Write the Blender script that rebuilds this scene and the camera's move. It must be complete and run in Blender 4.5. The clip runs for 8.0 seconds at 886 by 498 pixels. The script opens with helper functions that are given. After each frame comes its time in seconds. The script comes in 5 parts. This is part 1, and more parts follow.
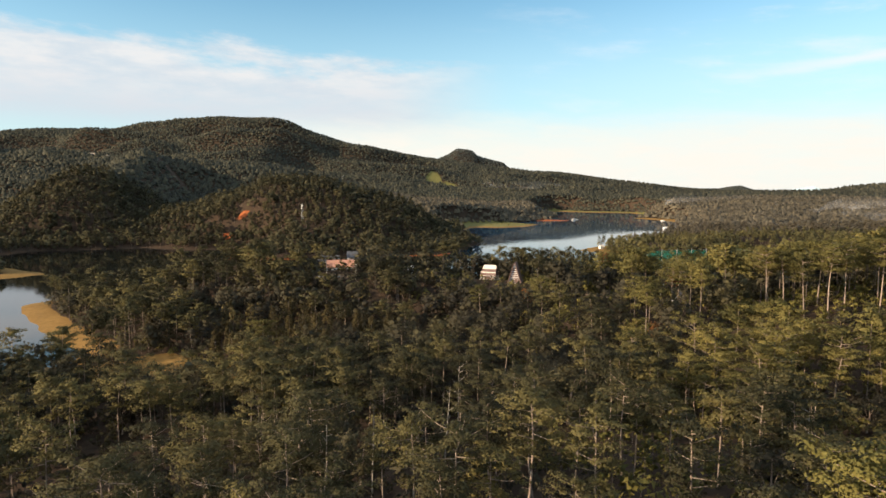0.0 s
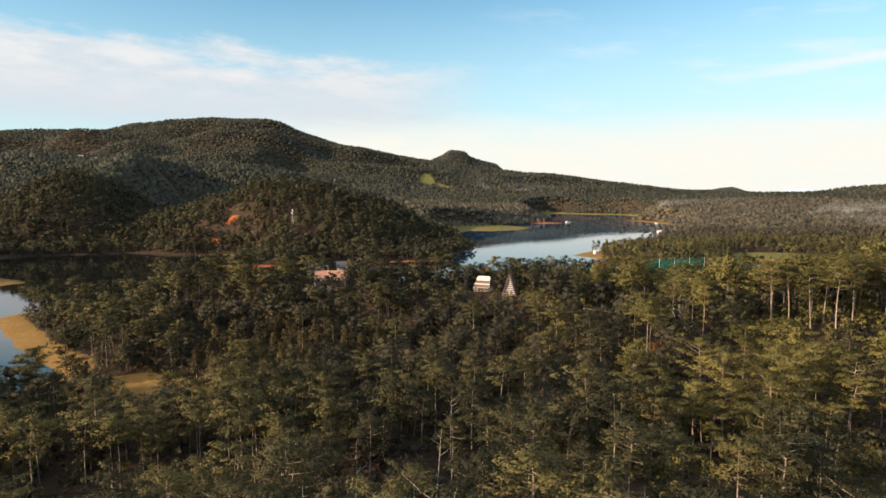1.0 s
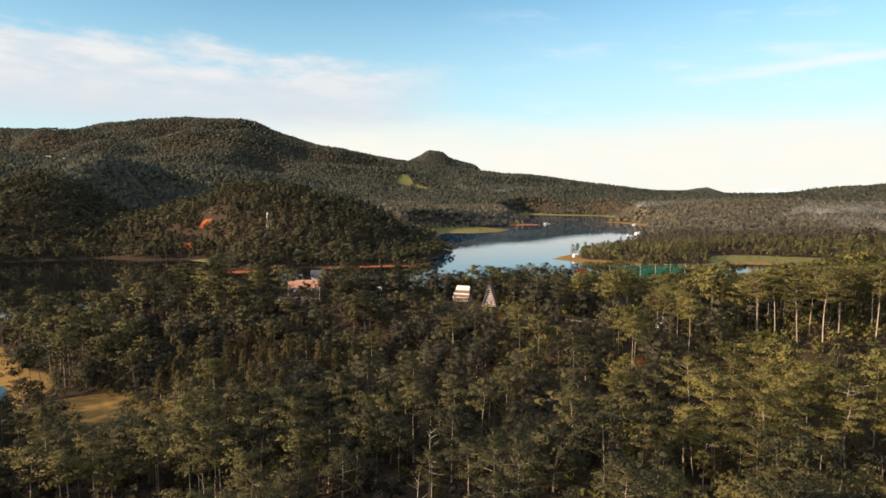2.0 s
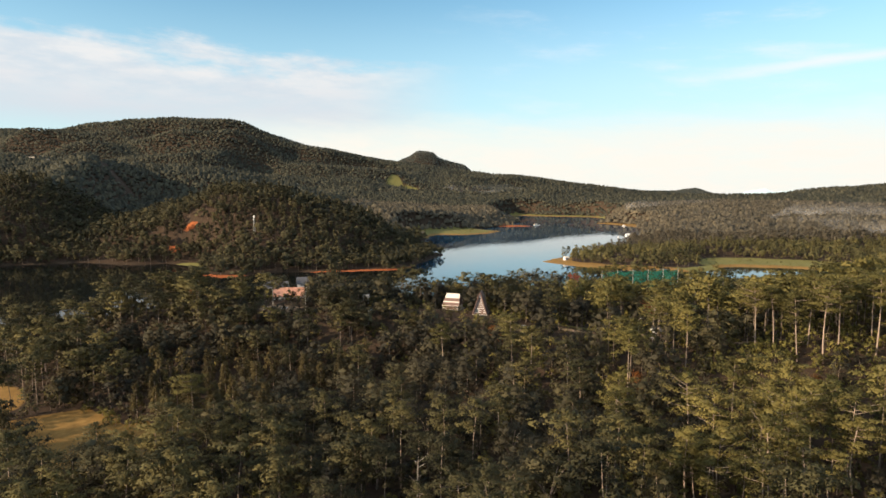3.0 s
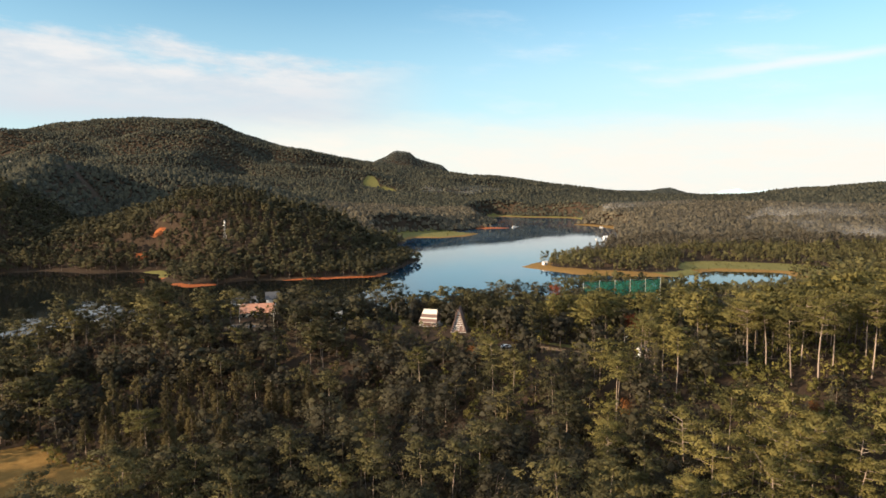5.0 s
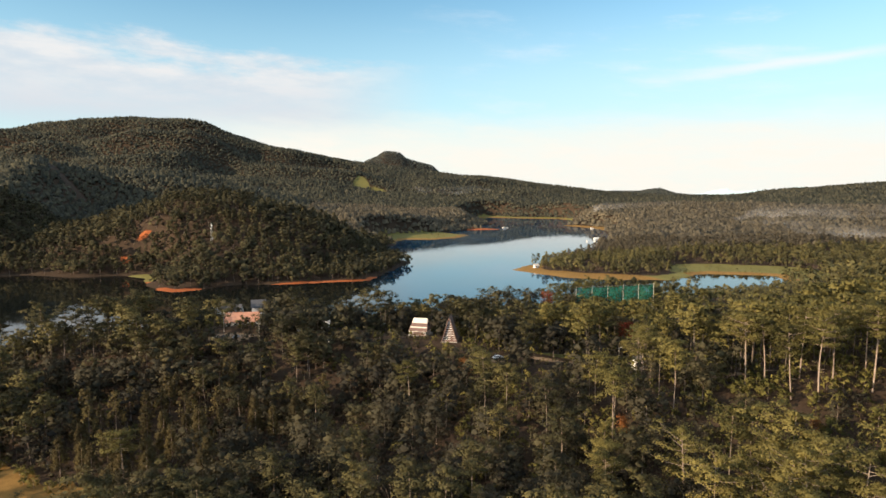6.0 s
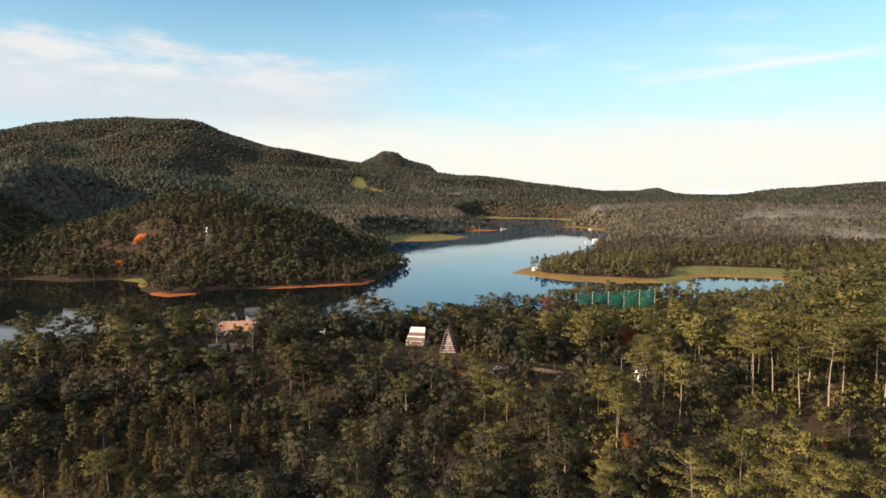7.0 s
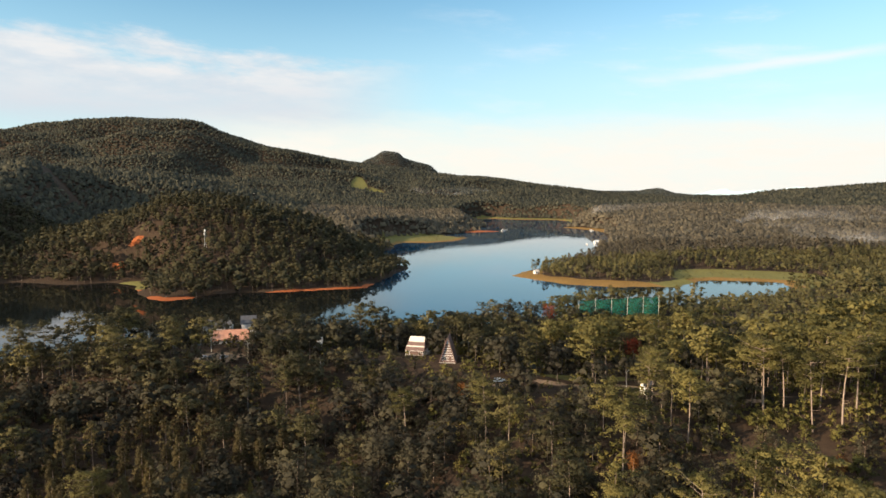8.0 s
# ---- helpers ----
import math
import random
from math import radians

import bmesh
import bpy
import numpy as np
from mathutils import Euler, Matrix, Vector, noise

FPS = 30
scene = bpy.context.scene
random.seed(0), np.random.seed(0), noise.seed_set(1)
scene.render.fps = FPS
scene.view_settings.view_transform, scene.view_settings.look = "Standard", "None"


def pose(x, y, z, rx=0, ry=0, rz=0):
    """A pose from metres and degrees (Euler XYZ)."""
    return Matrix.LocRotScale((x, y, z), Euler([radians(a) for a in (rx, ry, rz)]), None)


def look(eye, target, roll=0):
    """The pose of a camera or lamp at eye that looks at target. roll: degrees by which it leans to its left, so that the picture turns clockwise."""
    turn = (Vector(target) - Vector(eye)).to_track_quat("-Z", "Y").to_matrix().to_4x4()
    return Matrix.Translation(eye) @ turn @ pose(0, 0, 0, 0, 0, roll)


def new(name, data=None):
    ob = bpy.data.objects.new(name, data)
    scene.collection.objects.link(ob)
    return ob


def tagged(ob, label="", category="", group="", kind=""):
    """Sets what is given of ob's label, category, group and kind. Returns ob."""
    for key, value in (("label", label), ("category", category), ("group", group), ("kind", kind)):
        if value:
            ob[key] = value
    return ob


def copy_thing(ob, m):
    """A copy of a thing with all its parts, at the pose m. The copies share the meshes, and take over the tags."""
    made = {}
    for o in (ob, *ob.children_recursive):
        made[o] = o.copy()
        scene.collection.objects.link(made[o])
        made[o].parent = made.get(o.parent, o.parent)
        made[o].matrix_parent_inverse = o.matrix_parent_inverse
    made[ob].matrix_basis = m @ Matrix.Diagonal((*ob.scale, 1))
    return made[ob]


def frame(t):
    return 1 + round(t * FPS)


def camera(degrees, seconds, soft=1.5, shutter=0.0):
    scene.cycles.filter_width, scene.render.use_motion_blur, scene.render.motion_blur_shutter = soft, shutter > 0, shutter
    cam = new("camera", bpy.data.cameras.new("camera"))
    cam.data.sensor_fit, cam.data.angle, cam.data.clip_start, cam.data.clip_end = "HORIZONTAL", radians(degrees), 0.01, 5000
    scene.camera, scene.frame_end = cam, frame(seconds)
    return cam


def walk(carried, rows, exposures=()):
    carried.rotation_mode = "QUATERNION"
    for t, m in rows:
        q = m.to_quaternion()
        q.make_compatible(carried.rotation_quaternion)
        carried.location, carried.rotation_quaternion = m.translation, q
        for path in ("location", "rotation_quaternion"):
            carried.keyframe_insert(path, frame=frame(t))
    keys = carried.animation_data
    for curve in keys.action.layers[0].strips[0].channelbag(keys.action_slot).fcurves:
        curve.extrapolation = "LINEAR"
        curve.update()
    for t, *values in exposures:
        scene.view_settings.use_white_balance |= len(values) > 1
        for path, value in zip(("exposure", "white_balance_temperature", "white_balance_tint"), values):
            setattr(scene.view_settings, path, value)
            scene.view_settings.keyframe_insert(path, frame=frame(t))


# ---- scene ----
cam = camera(71.0, 8.0, soft=1.6)
# seconds, east, north, height above the lake, pitch, roll, heading
PATH = [
    (0.0, 0.00, 0.00, 69.79, -5.423, -0.105, 0.000),
    (0.5, 0.28, 5.62, 72.04, -5.405, -0.077, 0.022),
    (1.0, 0.50, 10.99, 74.10, -5.365, -0.100, -0.624),
    (1.5, 0.59, 16.01, 76.09, -5.365, -0.101, -1.802),
    (3.0, 1.57, 28.92, 80.25, -5.348, -0.074, -3.541),
    (3.5, 1.92, 32.70, 81.56, -5.367, -0.018, -4.079),
    (4.0, 2.25, 36.43, 82.88, -5.377, 0.046, -4.612),
    (4.5, 2.56, 40.11, 84.26, -5.381, 0.060, -5.145),
    (5.0, 3.04, 43.52, 85.51, -5.388, 0.058, -5.627),
    (6.5, 4.14, 54.04, 89.77, -5.415, 0.066, -6.718),
    (7.0, 4.57, 57.30, 91.15, -5.431, 0.116, -6.713),
    (7.5, 4.92, 60.71, 92.55, -5.465, 0.069, -6.712),
    (8.0, 5.52, 64.00, 93.98, -5.468, 0.074, -6.661),
]
walk(cam, [(t, pose(x, y, z, 90 + pitch, roll, yaw)) for t, x, y, z, pitch, roll, yaw in PATH])

# ---- sky and sun ----
SUN_ELEV, SUN_FROM = 17.0, -112.0          # degrees; heading from which the sun shines (0 is ahead, minus is left)
scene.view_settings.exposure = 0.84

world = bpy.data.worlds.new("sky")
scene.world = world
world.use_nodes = True
wn, wl = world.node_tree.nodes, world.node_tree.links
wn.clear()


def wmath(op, a, b=None, c=None, clamp=False):
    n = wn.new("ShaderNodeMath")
    n.operation, n.use_clamp = op, clamp
    for i, v in enumerate((a, b, c)):
        if v is None:
            continue
        if isinstance(v, (int, float)):
            n.inputs[i].default_value = v
        else:
            wl.new(v, n.inputs[i])
    return n.outputs[0]


def wstep(v, lo, hi):
    n = wn.new("ShaderNodeMapRange")
    n.interpolation_type = "SMOOTHSTEP"
    n.inputs[1].default_value, n.inputs[2].default_value = lo, hi
    wl.new(v, n.inputs[0])
    return n.outputs[0]


def wmix(fac, a, b):
    n = wn.new("ShaderNodeMix")
    n.data_type = "RGBA"
    for i, v in ((0, fac), (6, a), (7, b)):
        if isinstance(v, tuple):
            n.inputs[i].default_value = (*v, 1)
        elif isinstance(v, (int, float)):
            n.inputs[i].default_value = v
        else:
            wl.new(v, n.inputs[i])
    return n.outputs[2]


def wnoise(x, y, scale, detail, rough, seed):
    c = wn.new("ShaderNodeCombineXYZ")
    wl.new(x, c.inputs[0]), wl.new(y, c.inputs[1])
    c.inputs[2].default_value = seed
    n = wn.new("ShaderNodeTexNoise")
    n.inputs["Scale"].default_value, n.inputs["Detail"].default_value = scale, detail
    n.inputs["Roughness"].default_value = rough
    wl.new(c.outputs[0], n.inputs["Vector"])
    return n.outputs[0]


sky = wn.new("ShaderNodeTexSky")
sky.sky_type, sky.sun_disc = "NISHITA", False
sky.sun_elevation, sky.sun_rotation = radians(SUN_ELEV), radians(SUN_FROM)
sky.air_density, sky.dust_density, sky.ozone_density = 1.0, 0.6, 2.0
coord = wn.new("ShaderNodeTexCoord")
sep = wn.new("ShaderNodeSeparateXYZ")
wl.new(coord.outputs["Generated"], sep.inputs[0])
sx, sy, sz = sep.outputs
az = wmath("ARCTAN2", sx, sy)
el = wmath("ARCSINE", sz)
# long streaks: azimuth drawn out, sheared a little
streak = wnoise(wmath("MULTIPLY", az, 1.7), wmath("MULTIPLY_ADD", el, 8.0, wmath("MULTIPLY", az, 0.5)), 2.4, 9.0, 0.62, 3.1)
fine = wnoise(wmath("MULTIPLY", az, 3.2), wmath("MULTIPLY", el, 13.0), 4.2, 8.0, 0.6, 8.7)
puff = wnoise(wmath("MULTIPLY", az, 2.0), wmath("MULTIPLY", el, 5.0), 7.0, 7.0, 0.6, 5.2)
SKY = 0.715
base = wn.new("ShaderNodeVectorMath")
base.operation = "MULTIPLY"
wl.new(sky.outputs[0], base.inputs[0])
base.inputs[1].default_value = (0.119 * SKY, 0.163 * SKY, 0.161 * SKY)


def pale(r, g, b):
    return (r * SKY, g * SKY, b * SKY)


# paler towards the horizon and towards the far side
haze = wmath("MULTIPLY", wstep(el, 0.34, 0.07), wmath("MULTIPLY_ADD", wstep(az, -0.3, 0.55), 0.30, 0.52))
col = wmix(haze, base.outputs[0], pale(0.56, 0.74, 0.80))
# thin veils
veil = wmath("MULTIPLY", wstep(streak, 0.50, 0.74), wmath("MULTIPLY", wstep(az, -0.1, 0.45), 0.55))
col = wmix(veil, col, pale(0.72, 0.76, 0.80))
# one long wisp on the far side
bow = wmath("SUBTRACT", el, wmath("MULTIPLY_ADD", wmath("SUBTRACT", az, 0.6), 0.05, wmath("MULTIPLY_ADD", fine, 0.012, 0.166)))
wisp = wmath("MULTIPLY", wstep(wmath("ABSOLUTE", bow), 0.011, 0.0), wmath("MULTIPLY", wstep(az, 0.40, 0.60), wstep(az, 0.78, 0.66)))
col = wmix(wmath("MULTIPLY", wisp, 0.75), col, pale(0.74, 0.76, 0.78))
# more thin cloud added overhead, out of view, to brighten the shadows
over = wmath("MULTIPLY", wstep(el, 0.36, 0.75), wmath("MULTIPLY_ADD", streak, 0.5, 0.26))
col = wmix(over, col, pale(0.74, 0.76, 0.79))
# the broad bank, with a ragged upper edge that falls away to one side
top = wmath("MULTIPLY_ADD", az, -0.032, 0.192)
top = wmath("ADD", top, wmath("MULTIPLY", wmath("SUBTRACT", streak, 0.5), 0.16))
top = wmath("ADD", top, wmath("MULTIPLY", wmath("SUBTRACT", puff, 0.5), 0.05))
bank = wmath("MULTIPLY", wstep(wmath("SUBTRACT", el, top), 0.022, -0.022), wstep(el, 0.06, 0.12))
bank = wmath("MULTIPLY", bank, wstep(az, 0.13, -0.12))
tone = wmath("ADD", wmath("MULTIPLY", fine, 0.55), wmath("MULTIPLY", puff, 0.45))
tone = wmath("MULTIPLY", wstep(tone, 0.34, 0.62), wstep(el, 0.10, 0.19))
cloud = wmix(tone, pale(0.56, 0.595, 0.64), pale(0.70, 0.69, 0.685))
col = wmix(wmath("MULTIPLY", bank, wmath("MULTIPLY_ADD", fine, 0.45, 0.66), clamp=True), col, cloud)
# warm light along the horizon
edge = wmath("ADD", el, wmath("MULTIPLY", wmath("SUBTRACT", streak, 0.5), 0.09))
edge = wmath("ADD", edge, wmath("MULTIPLY", wmath("SUBTRACT", fine, 0.5), 0.03))
low = wmath("MULTIPLY", wstep(edge, 0.135, 0.06), wstep(az, -0.36, -0.12))
low = wmath("MULTIPLY", low, wmath("MULTIPLY_ADD", wstep(fine, 0.35, 0.65), 0.2, 0.78))
col = wmix(low, col, pale(0.80, 0.755, 0.68))
rim = wmath("MULTIPLY", wstep(el, 0.10, 0.03), wstep(az, -0.12, -0.36))
col = wmix(rim, col, pale(0.58, 0.63, 0.68))
bg = wn.new("ShaderNodeBackground")
wl.new(col, bg.inputs[0])
bg.inputs[1].default_value = 1.0
wo = wn.new("ShaderNodeOutputWorld")
wl.new(bg.outputs[0], wo.inputs[0])

sun = new("sun", bpy.data.lights.new("sun", "SUN"))
sun.data.energy, sun.data.angle, sun.data.color = 5.0, radians(0.6), (1.0, 0.785, 0.55)
sun_way = Vector((math.sin(radians(SUN_FROM)) * math.cos(radians(SUN_ELEV)), math.cos(radians(SUN_FROM)) * math.cos(radians(SUN_ELEV)), math.sin(radians(SUN_ELEV))))
sun.matrix_world = look(sun_way * 400, (0, 0, 0))

# ---- materials ----
def material(name):
    m = bpy.data.materials.new(name)
    m.use_nodes = True
    nt = m.node_tree
    b = nt.nodes["Principled BSDF"]
    return m, nt, b


def node(nt, kind, **values):
    n = nt.nodes.new(kind)
    for k, v in values.items():
        n.inputs[k.replace("_", " ")].default_value = v
    return n


def noise_tex(nt, scale, detail=4.0, rough=0.55, vector=None):
    n = node(nt, "ShaderNodeTexNoise", Scale=scale, Detail=detail, Roughness=rough)
    if vector is not None:
        nt.links.new(vector, n.inputs["Vector"])
    return n.outputs[0]


def world_pos(nt):
    return nt.nodes.new("ShaderNodeNewGeometry").outputs["Position"]


def local_pos(nt):
    return nt.nodes.new("ShaderNodeTexCoord").outputs["Object"]


def ramp(nt, fac, stops):
    n = nt.nodes.new("ShaderNodeValToRGB")
    e = n.color_ramp.elements
    while len(e) < len(stops):
        e.new(0.5)
    for s, (p, c) in zip(e, stops):
        s.position, s.color = p, (*c, 1)
    nt.links.new(fac, n.inputs[0])
    return n.outputs[0]


def mix_col(nt, fac, a, b, blend="MIX"):
    n = nt.nodes.new("ShaderNodeMix")
    n.data_type, n.blend_type = "RGBA", blend
    for i, v in ((0, fac), (6, a), (7, b)):
        if isinstance(v, tuple):
            n.inputs[i].default_value = (*v, 1)
        elif isinstance(v, (int, float)):
            n.inputs[i].default_value = v
        else:
            nt.links.new(v, n.inputs[i])
    return n.outputs[2]


def num(nt, op, a, b, clamp=False):
    n = nt.nodes.new("ShaderNodeMath")
    n.operation, n.use_clamp = op, clamp
    for i, v in enumerate((a, b)):
        if isinstance(v, (int, float)):
            n.inputs[i].default_value = v
        else:
            nt.links.new(v, n.inputs[i])
    return n.outputs[0]


def bump(nt, b, height, strength, distance):
    n = node(nt, "ShaderNodeBump", Strength=strength, Distance=distance)
    nt.links.new(height, n.inputs["Height"])
    nt.links.new(n.outputs[0], b.inputs["Normal"])


def foliage(name, dark, mid, light, lets=0.3, leaf=0.10, stand=0.40, sprigs=0.26, own=0.50):
    """Leaves: hue per tree (its own random, or the tint attribute in joined woods), per leaf, and in broad patches."""
    m, nt, b = material(name)
    info = nt.nodes.new("ShaderNodeObjectInfo").outputs["Random"]
    tint = nt.nodes.new("ShaderNodeAttribute")
    tint.attribute_name = "tint"
    island = nt.nodes.new("ShaderNodeNewGeometry").outputs["Random Per Island"]
    patch = noise_tex(nt, 0.02, 3.0, 0.6, world_pos(nt))
    f = num(nt, "FRACT", num(nt, "ADD", tint.outputs["Fac"], info), 0.0)
    f = num(nt, "ADD", num(nt, "MULTIPLY", f, own), num(nt, "MULTIPLY", island, leaf))
    f = num(nt, "ADD", f, num(nt, "MULTIPLY", patch, stand))
    sprig = noise_tex(nt, 4.5, 3.0, 0.7, world_pos(nt))
    f = num(nt, "ADD", f, num(nt, "MULTIPLY", num(nt, "SUBTRACT", sprig, 0.5), sprigs))
    col = ramp(nt, f, [(0.18, dark), (0.52, mid), (0.92, light)])
    nt.links.new(col, b.inputs["Base Color"])
    b.inputs["Roughness"].default_value = 0.62
    bump(nt, b, noise_tex(nt, 2.2, 3.0, 0.7, world_pos(nt)), 0.7, 0.35)
    b.inputs["Specular IOR Level"].default_value = 0.06
    tr = nt.nodes.new("ShaderNodeBsdfTranslucent")
    nt.links.new(col, tr.inputs[0])
    mx = nt.nodes.new("ShaderNodeMixShader")
    mx.inputs[0].default_value = lets
    out = nt.nodes["Material Output"]
    nt.links.new(b.outputs[0], mx.inputs[1]), nt.links.new(tr.outputs[0], mx.inputs[2])
    nt.links.new(mx.outputs[0], out.inputs[0])
    return m


M_PINE = foliage("pine_needles", (0.035, 0.034, 0.021), (0.094, 0.083, 0.039), (0.205, 0.165, 0.060), 0.28)
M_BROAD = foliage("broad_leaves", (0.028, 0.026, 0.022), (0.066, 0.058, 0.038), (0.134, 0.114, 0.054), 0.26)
# yellower leaves, lightened so the colour stands in for sunlight
M_GOLD = foliage("sunlit_yellow_green_leaves", (0.062, 0.058, 0.022), (0.162, 0.138, 0.048), (0.300, 0.240, 0.076), 0.3)
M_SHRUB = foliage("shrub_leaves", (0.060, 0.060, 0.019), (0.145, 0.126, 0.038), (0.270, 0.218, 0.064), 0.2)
M_COLUMN = foliage("thin_brown_leaves", (0.052, 0.042, 0.021), (0.102, 0.080, 0.036), (0.155, 0.120, 0.050))
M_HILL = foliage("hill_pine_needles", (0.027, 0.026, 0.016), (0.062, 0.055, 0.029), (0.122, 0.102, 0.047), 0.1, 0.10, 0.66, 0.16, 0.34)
# brighter copy of the hill needles, with the bank's sunlight in the colour
M_BANK = foliage("sunlit_bank_needles", (0.048, 0.045, 0.022), (0.118, 0.102, 0.043), (0.215, 0.175, 0.064), 0.1, 0.10, 0.50, 0.2, 0.42)
M_RED = foliage("red_leaves", (0.20, 0.036, 0.020), (0.32, 0.062, 0.030), (0.42, 0.100, 0.045))
M_RUST = foliage("rust_leaves", (0.16, 0.060, 0.018), (0.24, 0.095, 0.030), (0.32, 0.140, 0.045))
# lighter grey-brown takes the place of haze over the far hills
M_FAR = foliage("hazed_far_canopy", (0.040, 0.035, 0.026), (0.096, 0.080, 0.055), (0.155, 0.126, 0.080), 0.06, 0.08, 0.60, 0.2)
# distance haze painted into the needles as a cool tint
M_MESA = foliage("haze_blue_pines", (0.024, 0.028, 0.026), (0.056, 0.060, 0.052), (0.090, 0.090, 0.070), 0.06, 0.08, 0.60, 0.2)
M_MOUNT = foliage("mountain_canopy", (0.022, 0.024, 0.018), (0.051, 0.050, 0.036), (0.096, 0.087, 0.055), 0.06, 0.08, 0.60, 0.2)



def bark_material(name, a, b_, scale=3.0):
    m, nt, b = material(name)
    n = noise_tex(nt, scale, 6.0, 0.65, world_pos(nt))
    w = noise_tex(nt, 0.35, 2.0, 0.5, world_pos(nt))
    col = ramp(nt, num(nt, "ADD", num(nt, "MULTIPLY", n, 0.6), num(nt, "MULTIPLY", w, 0.4)), [(0.3, a), (0.68, b_)])
    nt.links.new(col, b.inputs["Base Color"])
    b.inputs["Roughness"].default_value = 0.9
    bump(nt, b, n, 0.6, 0.05)
    return m


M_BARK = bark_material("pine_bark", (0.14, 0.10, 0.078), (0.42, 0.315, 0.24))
# darker copy of the bark, shade inside the wood put into its colour
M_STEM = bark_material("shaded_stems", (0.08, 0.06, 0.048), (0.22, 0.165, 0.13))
M_DEAD = bark_material("bare_wood", (0.20, 0.17, 0.14), (0.38, 0.33, 0.28))


def ground_material():
    m, nt, b = material("ground_cover")
    p = world_pos(nt)
    coarse, mid, fine_ = noise_tex(nt, 0.03, 4, 0.6, p), noise_tex(nt, 0.35, 5, 0.6, p), noise_tex(nt, 2.5, 5, 0.7, p)

    def attr(n):
        a = nt.nodes.new("ShaderNodeAttribute")
        a.attribute_name = n
        return a.outputs["Fac"]
    grain = num(nt, "ADD", num(nt, "MULTIPLY", mid, 0.6), num(nt, "MULTIPLY", fine_, 0.4))
    litter = ramp(nt, grain, [(0.3, (0.034, 0.023, 0.017)), (0.55, (0.070, 0.046, 0.030)), (0.75, (0.070, 0.068, 0.030))])
    sand = ramp(nt, grain, [(0.28, (0.17, 0.095, 0.028)), (0.55, (0.29, 0.165, 0.050)), (0.78, (0.37, 0.235, 0.085))])
    soil = ramp(nt, grain, [(0.28, (0.28, 0.075, 0.025)), (0.6, (0.46, 0.14, 0.050)), (0.8, (0.55, 0.22, 0.09))])
    grass = ramp(nt, grain, [(0.28, (0.12, 0.112, 0.034)), (0.55, (0.205, 0.180, 0.058)), (0.8, (0.29, 0.24, 0.09))])
    dirt = ramp(nt, grain, [(0.28, (0.28, 0.18, 0.11)), (0.6, (0.44, 0.30, 0.19)), (0.8, (0.52, 0.38, 0.26))])

    def edge(n, amount=0.5):
        e = num(nt, "ADD", attr(n), num(nt, "MULTIPLY", num(nt, "SUBTRACT", mid, 0.5), amount))
        s = nt.nodes.new("ShaderNodeMapRange")
        s.interpolation_type = "SMOOTHSTEP"
        s.inputs[1].default_value, s.inputs[2].default_value = 0.38, 0.62
        nt.links.new(e, s.inputs[0])
        return s.outputs[0]
    col = mix_col(nt, edge("grass"), litter, grass)
    col = mix_col(nt, edge("sand"), col, sand)
    col = mix_col(nt, edge("soil"), col, soil)
    col = mix_col(nt, edge("dirt", 0.3), col, dirt)
    col = mix_col(nt, 0.35, col, ramp(nt, coarse, [(0.3, (0.55, 0.52, 0.48)), (0.7, (1.0, 1.0, 1.0))]), "MULTIPLY")
    nt.links.new(col, b.inputs["Base Color"])
    b.inputs["Roughness"].default_value = 0.95
    b.inputs["Specular IOR Level"].default_value = 0.1
    bump(nt, b, grain, 0.5, 0.4)
    return m


def water_material():
    m, nt, b = material("lake_water")
    p = world_pos(nt)
    broad = noise_tex(nt, 0.012, 3, 0.55, p)
    col = ramp(nt, broad, [(0.35, (0.002, 0.034, 0.074)), (0.65, (0.003, 0.046, 0.098))])
    # western bay darker: the hill's dark reflection put into the water colour
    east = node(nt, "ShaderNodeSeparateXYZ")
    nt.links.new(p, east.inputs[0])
    hill_mirror = nt.nodes.new("ShaderNodeMapRange")
    hill_mirror.interpolation_type = "SMOOTHSTEP"
    hill_mirror.inputs[1].default_value, hill_mirror.inputs[2].default_value = 45.0, -10.0
    nt.links.new(east.outputs[0], hill_mirror.inputs[0])
    col = mix_col(nt, hill_mirror.outputs[0], col, (0.007, 0.008, 0.007))
    # the same for the dark tree reflections in the inlet behind the spit
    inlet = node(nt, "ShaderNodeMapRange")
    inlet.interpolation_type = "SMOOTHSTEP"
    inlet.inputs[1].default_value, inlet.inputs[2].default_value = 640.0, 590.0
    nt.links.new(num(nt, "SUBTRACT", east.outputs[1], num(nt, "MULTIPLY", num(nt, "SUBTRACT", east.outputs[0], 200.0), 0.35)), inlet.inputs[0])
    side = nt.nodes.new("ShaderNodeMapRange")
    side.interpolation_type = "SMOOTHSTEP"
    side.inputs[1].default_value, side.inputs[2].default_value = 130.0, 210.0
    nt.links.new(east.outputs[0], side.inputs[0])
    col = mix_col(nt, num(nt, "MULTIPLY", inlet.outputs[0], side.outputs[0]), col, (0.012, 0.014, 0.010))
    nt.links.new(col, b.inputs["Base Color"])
    b.inputs["IOR"].default_value = 1.333
    nt.links.new(ramp(nt, broad, [(0.4, (0.012,) * 3), (0.62, (0.05,) * 3)]), b.inputs["Roughness"])
    bump(nt, b, noise_tex(nt, 0.6, 4, 0.6, p), 0.05, 0.12)
    return m


